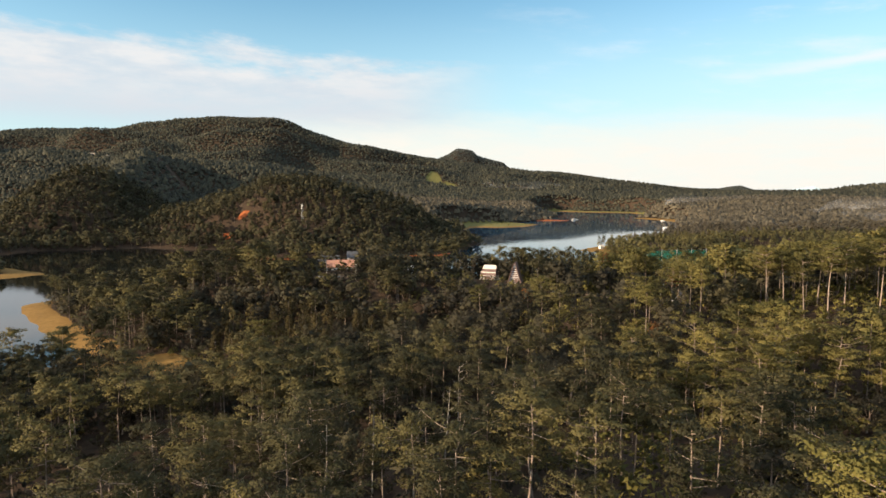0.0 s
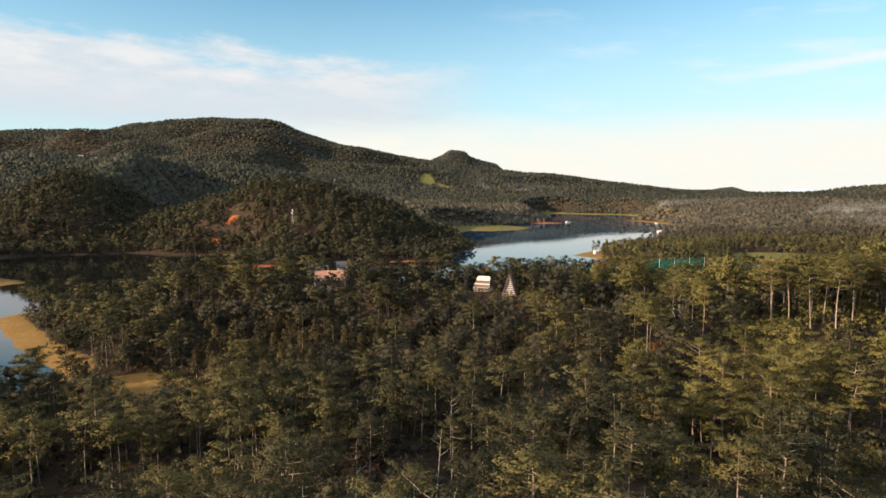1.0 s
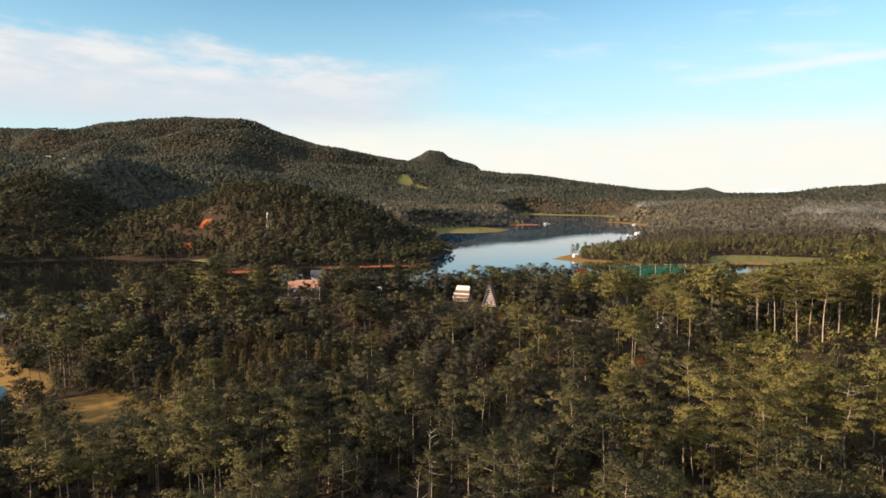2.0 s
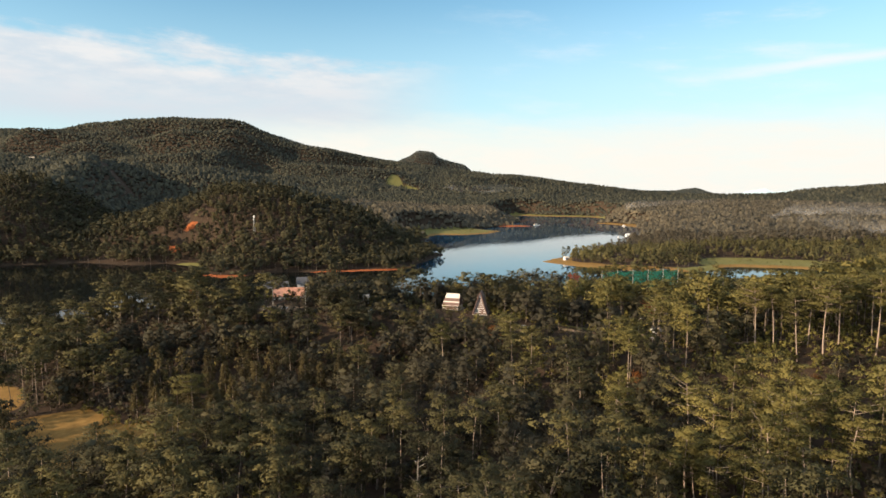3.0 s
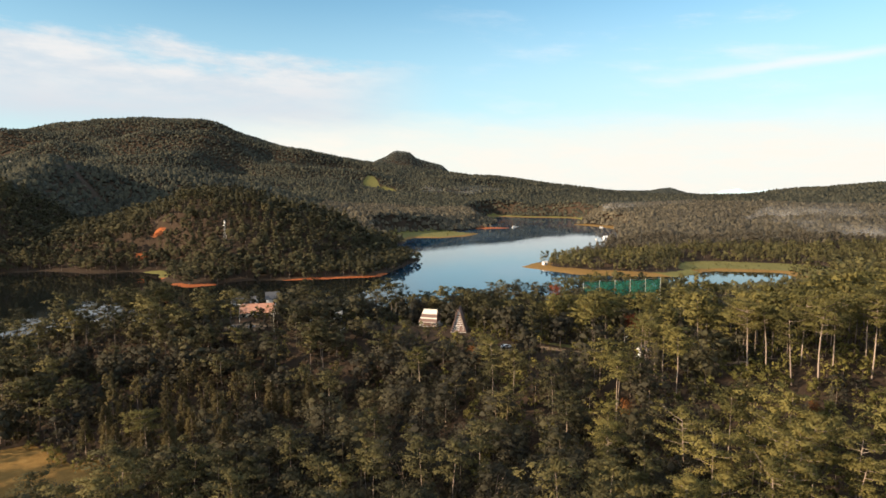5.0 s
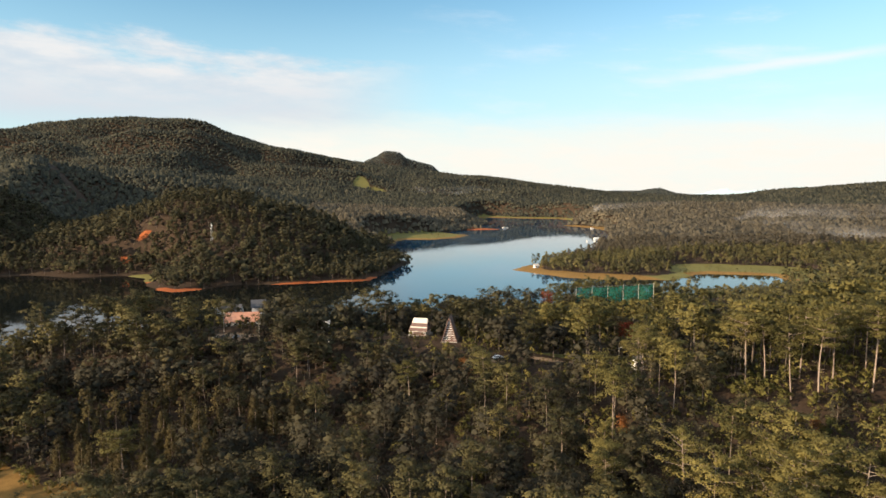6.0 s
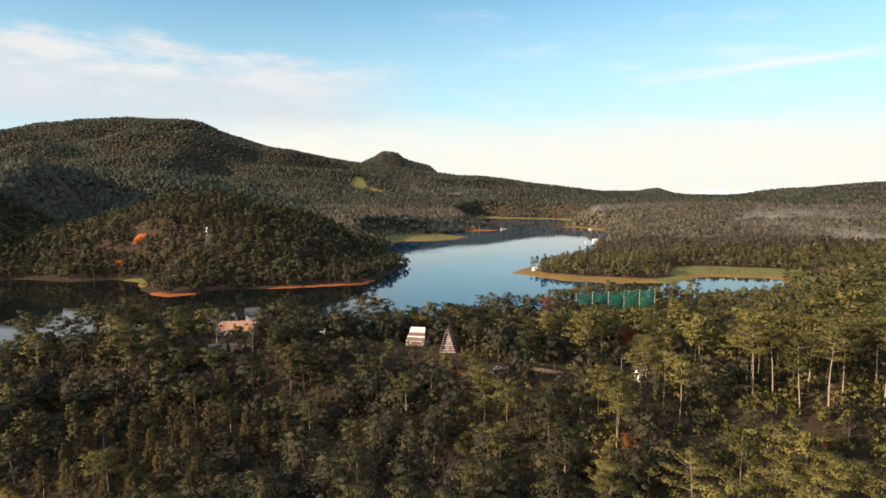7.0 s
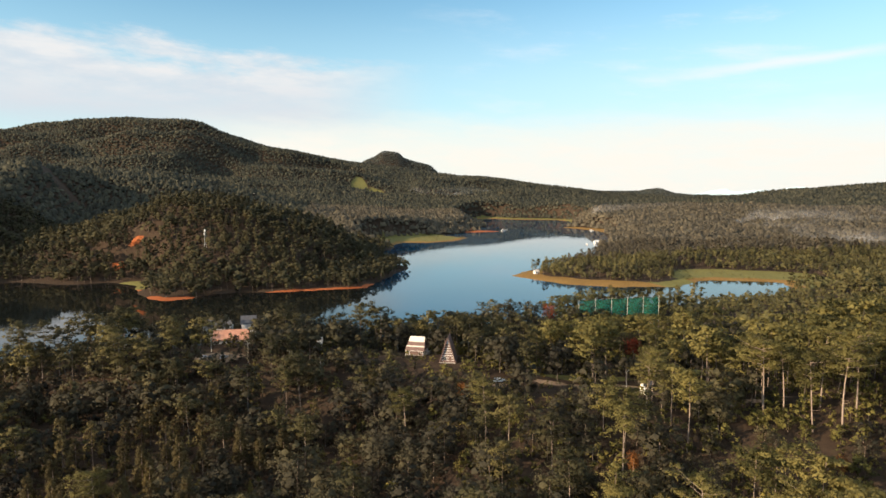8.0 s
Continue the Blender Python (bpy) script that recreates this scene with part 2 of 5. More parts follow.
def plain(name, a, b_, scale=1.5, rough=0.7, metal=0.0, relief=0.15):
    m, nt, b = material(name)
    p = local_pos(nt)
    n = num(nt, "ADD", num(nt, "MULTIPLY", noise_tex(nt, scale, 5, 0.65, p), 0.65), num(nt, "MULTIPLY", noise_tex(nt, scale * 9, 3, 0.6, p), 0.35))
    nt.links.new(ramp(nt, n, [(0.32, a), (0.66, b_)]), b.inputs["Base Color"])
    b.inputs["Roughness"].default_value, b.inputs["Metallic"].default_value = rough, metal
    bump(nt, b, n, relief, 0.05)
    return m


M_GROUND, M_WATER = ground_material(), water_material()
M_WHITE = plain("white_paint", (0.62, 0.60, 0.56), (0.82, 0.80, 0.76))
M_CREAM = plain("cream_roof_sheet", (0.62, 0.54, 0.45), (0.80, 0.72, 0.62))
M_TAN = plain("tan_plaster", (0.30, 0.23, 0.16), (0.46, 0.36, 0.26))
M_BROWN = plain("brown_timber", (0.115, 0.066, 0.052), (0.215, 0.132, 0.108), 2.5)
M_TILE = plain("orange_clay_tile", (0.34, 0.14, 0.085), (0.62, 0.33, 0.22), 1.1)
M_SLATE = plain("dark_grey_roof", (0.05, 0.05, 0.055), (0.11, 0.11, 0.12), 2.0)
M_GLASS = plain("window_glass", (0.02, 0.025, 0.03), (0.03, 0.035, 0.04), 1.0, 0.08, 0.0, 0.0)
M_GREY = plain("galvanised_steel", (0.30, 0.31, 0.32), (0.48, 0.49, 0.50), 3.0, 0.5, 0.6)
M_POLE = plain("weathered_concrete", (0.32, 0.29, 0.25), (0.50, 0.46, 0.40), 2.0, 0.85)
M_CARW = plain("white_car_paint", (0.70, 0.70, 0.70), (0.80, 0.80, 0.80), 0.5, 0.25, 0.0, 0.0)
M_CARD = plain("dark_car_paint", (0.03, 0.03, 0.035), (0.05, 0.05, 0.055), 0.5, 0.25, 0.0, 0.0)
M_RUBBER = plain("rubber", (0.015, 0.015, 0.015), (0.03, 0.03, 0.03), 4.0, 0.9)


def net_material():
    m, nt, b = material("green_netting")
    p = world_pos(nt)
    n = noise_tex(nt, 0.25, 4, 0.6, p)
    nt.links.new(ramp(nt, n, [(0.3, (0.006, 0.10, 0.065)), (0.7, (0.015, 0.17, 0.11))]), b.inputs["Base Color"])
    b.inputs["Roughness"].default_value = 0.8
    tr = nt.nodes.new("ShaderNodeBsdfTransparent")
    mx = nt.nodes.new("ShaderNodeMixShader")
    nt.links.new(ramp(nt, noise_tex(nt, 0.7, 3, 0.6, p), [(0.3, (0.12,) * 3), (0.7, (0.4,) * 3)]), mx.inputs[0])
    nt.links.new(b.outputs[0], mx.inputs[1]), nt.links.new(tr.outputs[0], mx.inputs[2])
    nt.links.new(mx.outputs[0], nt.nodes["Material Output"].inputs[0])
    return m


M_NET = net_material()


def mist_material():
    """Thin morning mist: mostly clear, thickening towards its foot, torn by noise."""
    m, nt, b = material("morning_mist")
    g = nt.nodes.new("ShaderNodeTexCoord").outputs["Generated"]
    z = node(nt, "ShaderNodeSeparateXYZ")
    nt.links.new(g, z.inputs[0])
    foot = nt.nodes.new("ShaderNodeMapRange")
    foot.interpolation_type = "SMOOTHSTEP"
    foot.inputs[1].default_value, foot.inputs[2].default_value = 0.98, 0.35
    nt.links.new(z.outputs[2], foot.inputs[0])
    torn = nt.nodes.new("ShaderNodeMapRange")
    torn.inputs[1].default_value, torn.inputs[2].default_value = 0.42, 0.72
    torn.inputs[4].default_value = 0.15
    nt.links.new(noise_tex(nt, 0.008, 6, 0.6, world_pos(nt)), torn.inputs[0])
    b.inputs["Base Color"].default_value = (0.8, 0.8, 0.82, 1)
    b.inputs["Roughness"].default_value = 1.0
    b.inputs["Specular IOR Level"].default_value = 0.0
    clear = nt.nodes.new("ShaderNodeBsdfTransparent")
    mx = nt.nodes.new("ShaderNodeMixShader")
    nt.links.new(num(nt, "MULTIPLY", foot.outputs[0], torn.outputs[0]), mx.inputs[0])
    nt.links.new(clear.outputs[0], mx.inputs[1]), nt.links.new(b.outputs[0], mx.inputs[2])
    nt.links.new(mx.outputs[0], nt.nodes["Material Output"].inputs[0])
    return m


M_MIST = mist_material()

# ---- the lie of the land ----
SHORE_NEAR = [(-165, 222), (-150, 240), (-158, 262), (-180, 285), (-212, 318), (-240, 345), (-252, 366), (-246, 386), (-215, 402), (-180, 414),
              (-130, 418), (-60, 418), (20, 416), (90, 432), (150, 490), (200, 530), (290, 545), (374, 575), (402, 604), (418, 640),
              (372, 662), (341, 662), (318, 642), (298, 628), (241, 634), (198, 656), (170, 700), (160, 726), (175, 748), (215, 790)]
SHORE_FAR = [(280, 860), (345, 960), (362, 1018), (385, 1060), (398, 1094), (440, 1150), (480, 1270), (515, 1380), (515, 1442), (474, 1555),
             (560, 1640), (600, 1800), (572, 1915), (480, 1960), (408, 2013), (383, 2056), (335, 2000), (310, 1800), (300, 1620), (250, 1540),
             (240, 1490), (301, 1432), (200, 1400), (150, 1330), (195, 1264), (160, 1190), (109, 1157), (60, 1165), (44, 1120), (40, 1050)]
SHORE_LEFT = [(10, 1000), (15, 900), (50, 818), (48, 800), (28, 740), (10, 690), (2, 658), (-35, 652), (-73, 644), (-126, 645),
              (-145, 628), (-153, 615), (-170, 609), (-188, 620), (-205, 650), (-225, 700), (-257, 728), (-295, 714), (-360, 741), (-460, 700),
              (-480, 600), (-400, 556), (-327, 508), (-345, 480), (-420, 460), (-520, 420), (-540, 250), (-400, 180), (-260, 190)]
SHORE = np.array(SHORE_NEAR + SHORE_FAR + SHORE_LEFT, float)

# crest lines: points (east, north, height) and the half width of the slope beside them
def rounded(crest):
    """The same crest line with its corners cut."""
    out = [crest[0]]
    for a, b in zip(crest, crest[1:]):
        out += [tuple(0.75 * u + 0.25 * v for u, v in zip(a, b)), tuple(0.25 * u + 0.75 * v for u, v in zip(a, b))]
    return out + [crest[-1]]


RIDGES = [
    (75, [(10, -300, 30), (10, 60, 20), (40, 110, 14), (50, 160, 7), (60, 210, 7)]),
    (52, [(60, 210, 7), (85, 270, 19), (30, 318, 20), (-55, 352, 22), (-120, 345, 19), (-185, 355, 12)]),
    (30, [(-95, 364, 17), (-60, 367, 20), (-40, 380, 18), (0, 384, 16), (25, 386, 13), (45, 388, 15), (78, 390, 20), (105, 394, 19), (125, 394, 11), (150, 390, 6)]),
    (34, [(105, 396, 19), (130, 424, 18), (160, 446, 18), (195, 466, 15), (235, 484, 9), (262, 492, 4)]),
    (72, [(85, 270, 19), (130, 248, 20), (190, 252, 26), (260, 300, 24), (320, 350, 14)]),
    (75, [(150, 290, 17), (190, 360, 12), (225, 400, 7), (300, 460, 3), (420, 540, 6), (520, 570, 11), (700, 560, 18)]),
    (100, [(-640, 1350, 150), (-560, 1150, 118), (-520, 900, 84), (-480, 800, 46), (-455, 745, 8)]),
    (135, [(-360, 910, 34), (-300, 890, 52), (-230, 880, 77), (-150, 850, 70), (-100, 850, 58), (-40, 845, 40), (0, 830, 20), (30, 812, 5)]),
    (200, [(-2000, 1350, 260), (-1250, 1400, 236), (-1090, 1420, 205), (-1010, 1440, 120)]),
    (260, [(-1010, 1450, 150), (-900, 1440, 158), (-780, 1430, 152), (-617, 1400, 145), (-510, 1400, 128), (-400, 1400, 118), (-290, 1400, 96), (-222, 1400, 80), (-60, 1350, 40)]),
    (620, [(-2600, 2800, 300), (-1477, 2800, 327), (-1261, 2800, 360), (-1118, 2800, 383), (-842, 2800, 368), (-700, 2800, 362), (-571, 2800, 315), (-363, 2800, 265), (-221, 2800, 232), (-29, 2800, 197), (303, 2800, 149), (620, 2800, 130), (880, 2800, 90), (1013, 2800, 68), (1500, 2800, 40)]),
    (300, [(-220, 4500, 190), (-120, 4500, 245), (-31, 4500, 284), (47, 4500, 315), (95, 4500, 344), (205, 4500, 344), (242, 4500, 316), (326, 4500, 288), (426, 4500, 252), (458, 4500, 224), (487, 4500, 190), (600, 4500, 120)]),
    (260, [(1300, 4300, 45), (1524, 4300, 60), (1606, 4300, 72), (1771, 4300, 76), (1918, 4300, 76), (1980, 4300, 88), (2044, 4300, 92), (2086, 4300, 76), (2150, 4300, 55), (2236, 4300, 46), (2800, 4300, 40)]),
    (800, [(753, 2100, 50), (1006, 2000, 58), (1283, 2000, 62), (1403, 2000, 80), (1608, 2000, 97), (1750, 2000, 100), (2600, 2000, 120)]),
    (70, [(200, 715, 4), (250, 690, 6), (330, 740, 7), (450, 800, 9), (600, 860, 14)]),
]

RIDGES = [(w, rounded(c) if w == 620 else c) for w, c in RIDGES]


def shore_distance(x, y):
    """Metres inland from the waterline; minus out on the lake."""
    best = np.full(x.shape, 1e12)
    inside = np.zeros(x.shape, bool)
    n = len(SHORE)
    for i in range(n):
        (ax, ay), (bx, by) = SHORE[i], SHORE[(i + 1) % n]
        ex, ey = bx - ax, by - ay
        k = np.clip(((x - ax) * ex + (y - ay) * ey) / (ex * ex + ey * ey), 0, 1)
        best = np.minimum(best, (x - ax - k * ex) ** 2 + (y - ay - k * ey) ** 2)
        cross = (ay > y) != (by > y)
        inside ^= cross & (x < ex * (y - ay) / (ey if ey else 1e-9) + ax)
    d = np.sqrt(best)
    d = np.where(inside, -d, d)
    return d + 2.2 * np.sin(x * 0.11 + 1.3 * np.sin(y * 0.07)) * np.cos(y * 0.09 + 0.8 * np.sin(x * 0.05)) + 1.0 * np.sin(x * 0.31 + y * 0.23)


def smooth(v, lo, hi):
    k = np.clip((v - lo) / (hi - lo), 0, 1)
    return k * k * (3 - 2 * k)


def relief(x, y, size):
    """Soft waves that stand for gullies and knolls."""
    s = 0
    for k, (a, b, c) in enumerate(((1.0, 0.35, 0.4), (-0.45, 0.95, 2.1), (0.7, -0.75, 4.4), (0.15, 1.25, 1.2))):
        s = s + np.sin((a * x + b * y) / size * (1 + 0.37 * k) + c + 1.1 * np.sin((b * x - a * y) / size * 0.8 + k))
    return s / 4


# open strips along the water: east, north, radius, width of the strip, cover
STRIPS = [(115, 1200, 120, 110, "grass"), (262, 1470, 70, 26, "soil"), (498, 1470, 80, 34, "sand"), (450, 1970, 170, 55, "grass"), (400, 1090, 40, 30, "sand"),
          (220, 650, 60, 32, "sand"), (180, 712, 42, 26, "sand"), (300, 636, 46, 20, "grass"), (412, 690, 86, 76, "grass"), (-205, 318, 75, 15, "sand"),
          (-170, 270, 40, 16, "sand"), (-112, 233, 22, 56, "sand"), (-90, 221, 19, 100, "sand"), (-172, 613, 24, 9, "soil"), (-35, 650, 52, 7, "soil"), (-360, 525, 80, 20, "sand"), (-222, 700, 30, 14, "grass")]


def strip_width(x, y):
    w = np.full(x.shape, 0.5)
    for cx, cy, r, width, _ in STRIPS:
        w = np.maximum(w, width * smooth(np.hypot(x - cx, y - cy), r * 1.25, r * 0.75))
    return w


def height(x, y):
    x, y = np.asarray(x, float), np.asarray(y, float)
    d = shore_distance(x, y)
    total = np.zeros(x.shape)
    for width, crest in RIDGES:
        top = np.zeros(x.shape)
        near = np.full(x.shape, 1e12)
        for (ax, ay, az_), (bx, by, bz) in zip(crest, crest[1:]):
            ex, ey = bx - ax, by - ay
            k = np.clip(((x - ax) * ex + (y - ay) * ey) / (ex * ex + ey * ey), 0, 1)
            q = (x - ax - k * ex) ** 2 + (y - ay - k * ey) ** 2
            top = np.where(q < near, az_ + k * (bz - az_), top)
            near = np.minimum(near, q)
        bell = np.exp(-near / (width * width))
        h = top * bell
        if width > 500:
            h = h * (1 + 0.18 * smooth(bell, 1.0, 0.9) * (relief(x, y, 85) - 0.7))
        if width > 130:      # gullies down the flanks
            h = h * (1 + 0.45 * (1 - bell) * relief(x, y, width * 0.34))
        m = np.maximum(total, h)
        total = m + 0.25 * np.minimum(total, h) * (1 - bell)
    far = smooth(np.hypot(x, y), 500, 1800)
    total = total + (2 + 18 * far * smooth(d, 0, 400)) * np.exp(-total / 30)
    total = total * (1 + 0.07 * relief(x, y, 110) * smooth(total, 20, 60)) + 2.2 * relief(x, y, 34) * smooth(d, 10, 60) + 8 * far * relief(x, y, 150) * smooth(total, 40, 120)
    wide = strip_width(x, y)
    beach = np.clip(d * 0.11, -5, 1.2) + 0.012 * np.clip(d, 0, wide)
    steep = 42 * smooth(np.hypot((x - 30) / 190, (y - 420) / 75), 1.1, 0.75)     # the bank behind the houses drops steeply
    bank = smooth(d, wide, wide + 70 - steep)
    return beach * (1 - bank) + np.maximum(total, 1.6) * bank


# land cover: soft blobs (east, north, radius east, radius north)
def blobs(x, y, rows):
    v = np.zeros(x.shape)
    for cx, cy, rx, ry in rows:
        ragged = 0.22 * relief(x * 1.3, y, 0.35 * rx) + 0.14 * relief(y, x * 1.7, 0.15 * rx)
        v = np.maximum(v, 1.5 - np.hypot((x - cx) / rx, (y - cy) / ry) + ragged * (rx > 12))
    return np.clip(v, 0, 1)


SOIL = [(-74, 121, 5, 3), (-45, 103, 9, 4), (-38, 100, 5, 3), (-66, 112, 4, 2), (-249, 777, 8, 4.5), (-262, 757, 7, 4.5), (-214, 668, 7, 6), (160, 394, 7, 5), (250, 425, 60, 8)]
GRASS = [(-34, 2400, 30, 52), (24, 2345, 34, 44), (-10, 309, 6, 1.6), (90, 303, 24, 5)]
DIRT = [(74, 291, 8, 2.6), (99, 287, 8, 3), (84, 287, 8, 2), (105, 274, 8, 2.4), (33, 307, 5, 2), (54, 291, 5, 2.5), (-60, 333, 12, 4), (130, 255, 18, 3)]
CLEAR = SOIL + GRASS + DIRT


def strip_cover(x, y, d, kind):
    """How far a place lies on an open strip of that kind."""
    v = np.zeros(x.shape)
    for cx, cy, r, width, k in STRIPS:
        if k == kind:
            w = width * smooth(np.hypot(x - cx, y - cy), r * 1.25, r * 0.75)
            v = np.maximum(v, np.clip((w - d) / 8 + 0.5, 0, 1) * (w > 2))
    return v


def build_ground():
    ang = np.concatenate([np.radians(np.arange(-52, 52.01, 0.52)), np.radians(np.arange(55, 305.1, 3.2))])
    rad = np.concatenate([np.geomspace(2, 120, 46)[:-1], np.arange(120, 900, 6.0), np.geomspace(900, 2300, 110)[:-1], np.geomspace(2300, 4960, 48)])
    A, R = np.meshgrid(ang, rad)
    X, Y = R * np.sin(A), R * np.cos(A)
    Z = height(X, Y)
    nr, na = X.shape
    V = np.stack([X.ravel(), Y.ravel(), Z.ravel()], 1)
    i, j = np.meshgrid(np.arange(nr - 1), np.arange(na), indexing="ij")
    j2 = (j + 1) % na
    F = np.stack([i * na + j, (i + 1) * na + j, (i + 1) * na + j2, i * na + j2], -1).reshape(-1, 4)[:, ::-1]
    V = np.vstack([V, [(0, 0, float(height(np.array([0.0]), np.array([0.0]))[0]))]])
    me = bpy.data.meshes.new("ground")
    fan = [(na * nr, (k + 1) % na, k) for k in range(na)]
    me.from_pydata(V.tolist(), [], F.tolist() + fan)
    me.materials.append(M_GROUND)
    me.polygons.foreach_set("use_smooth", np.ones(len(me.polygons), bool))
    x, y = V[:, 0], V[:, 1]
    d = shore_distance(x, y)
    shore_strip = np.clip((2.5 - d) / 5, 0, 0.5)
    cover = {"soil": np.maximum(blobs(x, y, SOIL), strip_cover(x, y, d, "soil")), "grass": np.maximum(blobs(x, y, GRASS), strip_cover(x, y, d, "grass")),
             "sand": np.maximum(strip_cover(x, y, d, "sand"), shore_strip), "dirt": blobs(x, y, DIRT)}
    edge_sand = strip_cover(x, y, d + 26, "grass") * np.clip((16 - d) / 6, 0, 1)     # grass strips end in a sandy rim
    cover["sand"] = np.maximum(cover["sand"], edge_sand)
    for name, v in cover.items():
        me.attributes.new(name, "FLOAT", "POINT").data.foreach_set("value", v.astype(np.float32))
    me.update()
    return tagged(new("ground", me), "wooded hills with red soil and sandy shores", "ground", kind="structure")


build_ground()


def build_water():
    bm = bmesh.new()
    bmesh.ops.create_grid(bm, x_segments=40, y_segments=50, size=1)
    for v in bm.verts:
        v.co = Vector((v.co.x * 720 + 60, v.co.y * 1040 + 1130, 0))
    me = bpy.data.meshes.new("water")
    bm.to_mesh(me)
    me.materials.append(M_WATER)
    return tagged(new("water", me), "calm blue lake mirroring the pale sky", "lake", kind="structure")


build_water()


def far_mountains():
    """Pale blue range on the horizon, a solid ridge standing on the edge of the land. Its blue and its glow are painted
    haze.
    """
    crest = [(27.83, 45), (28.5, 58), (29.16, 67), (30.25, 90), (31.12, 98), (31.77, 76), (33.44, 90), (34.67, 82), (35.85, 108), (36.64, 112), (37.8, 90), (39.57, 40)]
    m, nt, b = material("haze_blue_range")
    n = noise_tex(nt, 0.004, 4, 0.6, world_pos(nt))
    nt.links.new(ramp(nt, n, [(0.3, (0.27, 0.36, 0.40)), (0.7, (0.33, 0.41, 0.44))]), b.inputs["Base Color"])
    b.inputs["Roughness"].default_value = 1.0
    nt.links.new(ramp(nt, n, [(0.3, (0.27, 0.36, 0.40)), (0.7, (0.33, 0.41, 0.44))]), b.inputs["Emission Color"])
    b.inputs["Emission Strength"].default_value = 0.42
    bm = bmesh.new()
    rows = []
    for k in range(121):
        t = crest[0][0] + (crest[-1][0] - crest[0][0]) * k / 120
        top = float(np.interp(t, [c[0] for c in crest], [c[1] for c in crest])) + 2.0 * math.sin(k * 0.9) * math.sin(k * 0.31)
        row = []
        for rad_, z in ((4800, -20), (4850, max(top, 0)), (4940, -20)):
            row.append(bm.verts.new((rad_ * math.sin(radians(t)), rad_ * math.cos(radians(t)) + 64, z)))
        rows.append(row)
    for a, c in zip(rows, rows[1:]):
        for i in range(3):
            bm.faces.new((a[i], c[i], c[(i + 1) % 3], a[(i + 1) % 3]))
    bm.faces.new(rows[0]), bm.faces.new(rows[-1][::-1])
    bmesh.ops.recalc_face_normals(bm, faces=bm.faces)
    me = bpy.data.meshes.new("backdrop")
    bm.to_mesh(me)
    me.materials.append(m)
    tagged(new("backdrop", me), "mountain range in pale haze-blue on the far horizon", "mountains", kind="structure")


far_mountains()

# ---- things built by people ----
def ground_at(x, y):
    return float(height(np.array([float(x)]), np.array([float(y)]))[0])


def part(name, bm, mat, parent, label="", smooth_shade=False):
    me = bpy.data.meshes.new(name)
    bmesh.ops.recalc_face_normals(bm, faces=bm.faces)
    bm.to_mesh(me)
    bm.free()
    me.materials.append(mat)
    if smooth_shade:
        me.polygons.foreach_set("use_smooth", np.ones(len(me.polygons), bool))
    ob = new(name, me)
    ob.parent = parent
    if label:
        ob["label"] = label
    return ob


def thing(name, label, category, m, group=""):
    root = new(name)
    root.empty_display_size = 0.5
    tagged(root, label, category, group)
    root.matrix_basis = m
    return root


def box(bm, x0, x1, y0, y1, z0, z1, bevel=0.0):
    v = bmesh.ops.create_cube(bm, size=1)["verts"]
    for p in v:
        p.co = Vector(((x0, x1)[p.co.x > 0], (y0, y1)[p.co.y > 0], (z0, z1)[p.co.z > 0]))
    if bevel:
        bmesh.ops.bevel(bm, geom=list({e for p in v for e in p.link_edges}), offset=bevel, segments=1, affect="EDGES")


def boxed(*args, **kw):
    bm = bmesh.new()
    box(bm, *args, **kw)
    return bm


def prism(outline, z0, z1, axis="z"):
    """A flat outline of (a, b) pairs drawn out along one axis."""
    bm = bmesh.new()
    def at(a, b, c):
        return Vector({"z": (a, b, c), "y": (a, c, b), "x": (c, a, b)}[axis])
    lo = [bm.verts.new(at(a, b, z0)) for a, b in outline]
    hi = [bm.verts.new(at(a, b, z1)) for a, b in outline]
    bm.faces.new(lo), bm.faces.new(hi[::-1])
    n = len(outline)
    for i in range(n):
        bm.faces.new((lo[i], hi[i], hi[(i + 1) % n], lo[(i + 1) % n]))
    return bm


def slab(a, b, c, d, thick):
    """A plank with four corners and a thickness along its normal."""
    bm = bmesh.new()
    p = [Vector(q) for q in (a, b, c, d)]
    n = (p[1] - p[0]).cross(p[3] - p[0]).normalized() * thick
    lo = [bm.verts.new(q) for q in p]
    hi = [bm.verts.new(q + n) for q in p]
    bm.faces.new(lo), bm.faces.new(hi[::-1])
    for i in range(4):
        bm.faces.new((lo[i], hi[i], hi[(i + 1) % 4], lo[(i + 1) % 4]))
    return bm


def rod(a, b, r0, r1=None, sides=8):
    bm = bmesh.new()
    a, b = Vector(a), Vector(b)
    bmesh.ops.create_cone(bm, cap_ends=True, segments=sides, radius1=r0, radius2=r0 if r1 is None else r1, depth=(b - a).length,
                          matrix=Matrix.Translation((a + b) / 2) @ (b - a).to_track_quat("Z", "Y").to_matrix().to_4x4())
    return bm


def window(parent, x, z, w, h, y, out):
    """A framed window in a wall that faces along y; out is the way outwards (+1 or -1)."""
    pane = part("window", boxed(x - w / 2, x + w / 2, min(y, y + out * 0.04), max(y, y + out * 0.04), z, z + h), M_GLASS, parent, "dark window pane")
    y0, y1 = sorted((y + out * 0.005, y + out * 0.09))
    for x0, x1, z0, z1 in ((x - w / 2 - 0.09, x - w / 2, z - 0.09, z + h + 0.09), (x + w / 2, x + w / 2 + 0.09, z - 0.09, z + h + 0.09), (x - w / 2, x + w / 2, z - 0.09, z), (x - w / 2, x + w / 2, z + h, z + h + 0.09), (x - 0.03, x + 0.03, z, z + h)):
        part("window_frame", boxed(x0, x1, y0, y1, z0, z1), M_WHITE, pane)


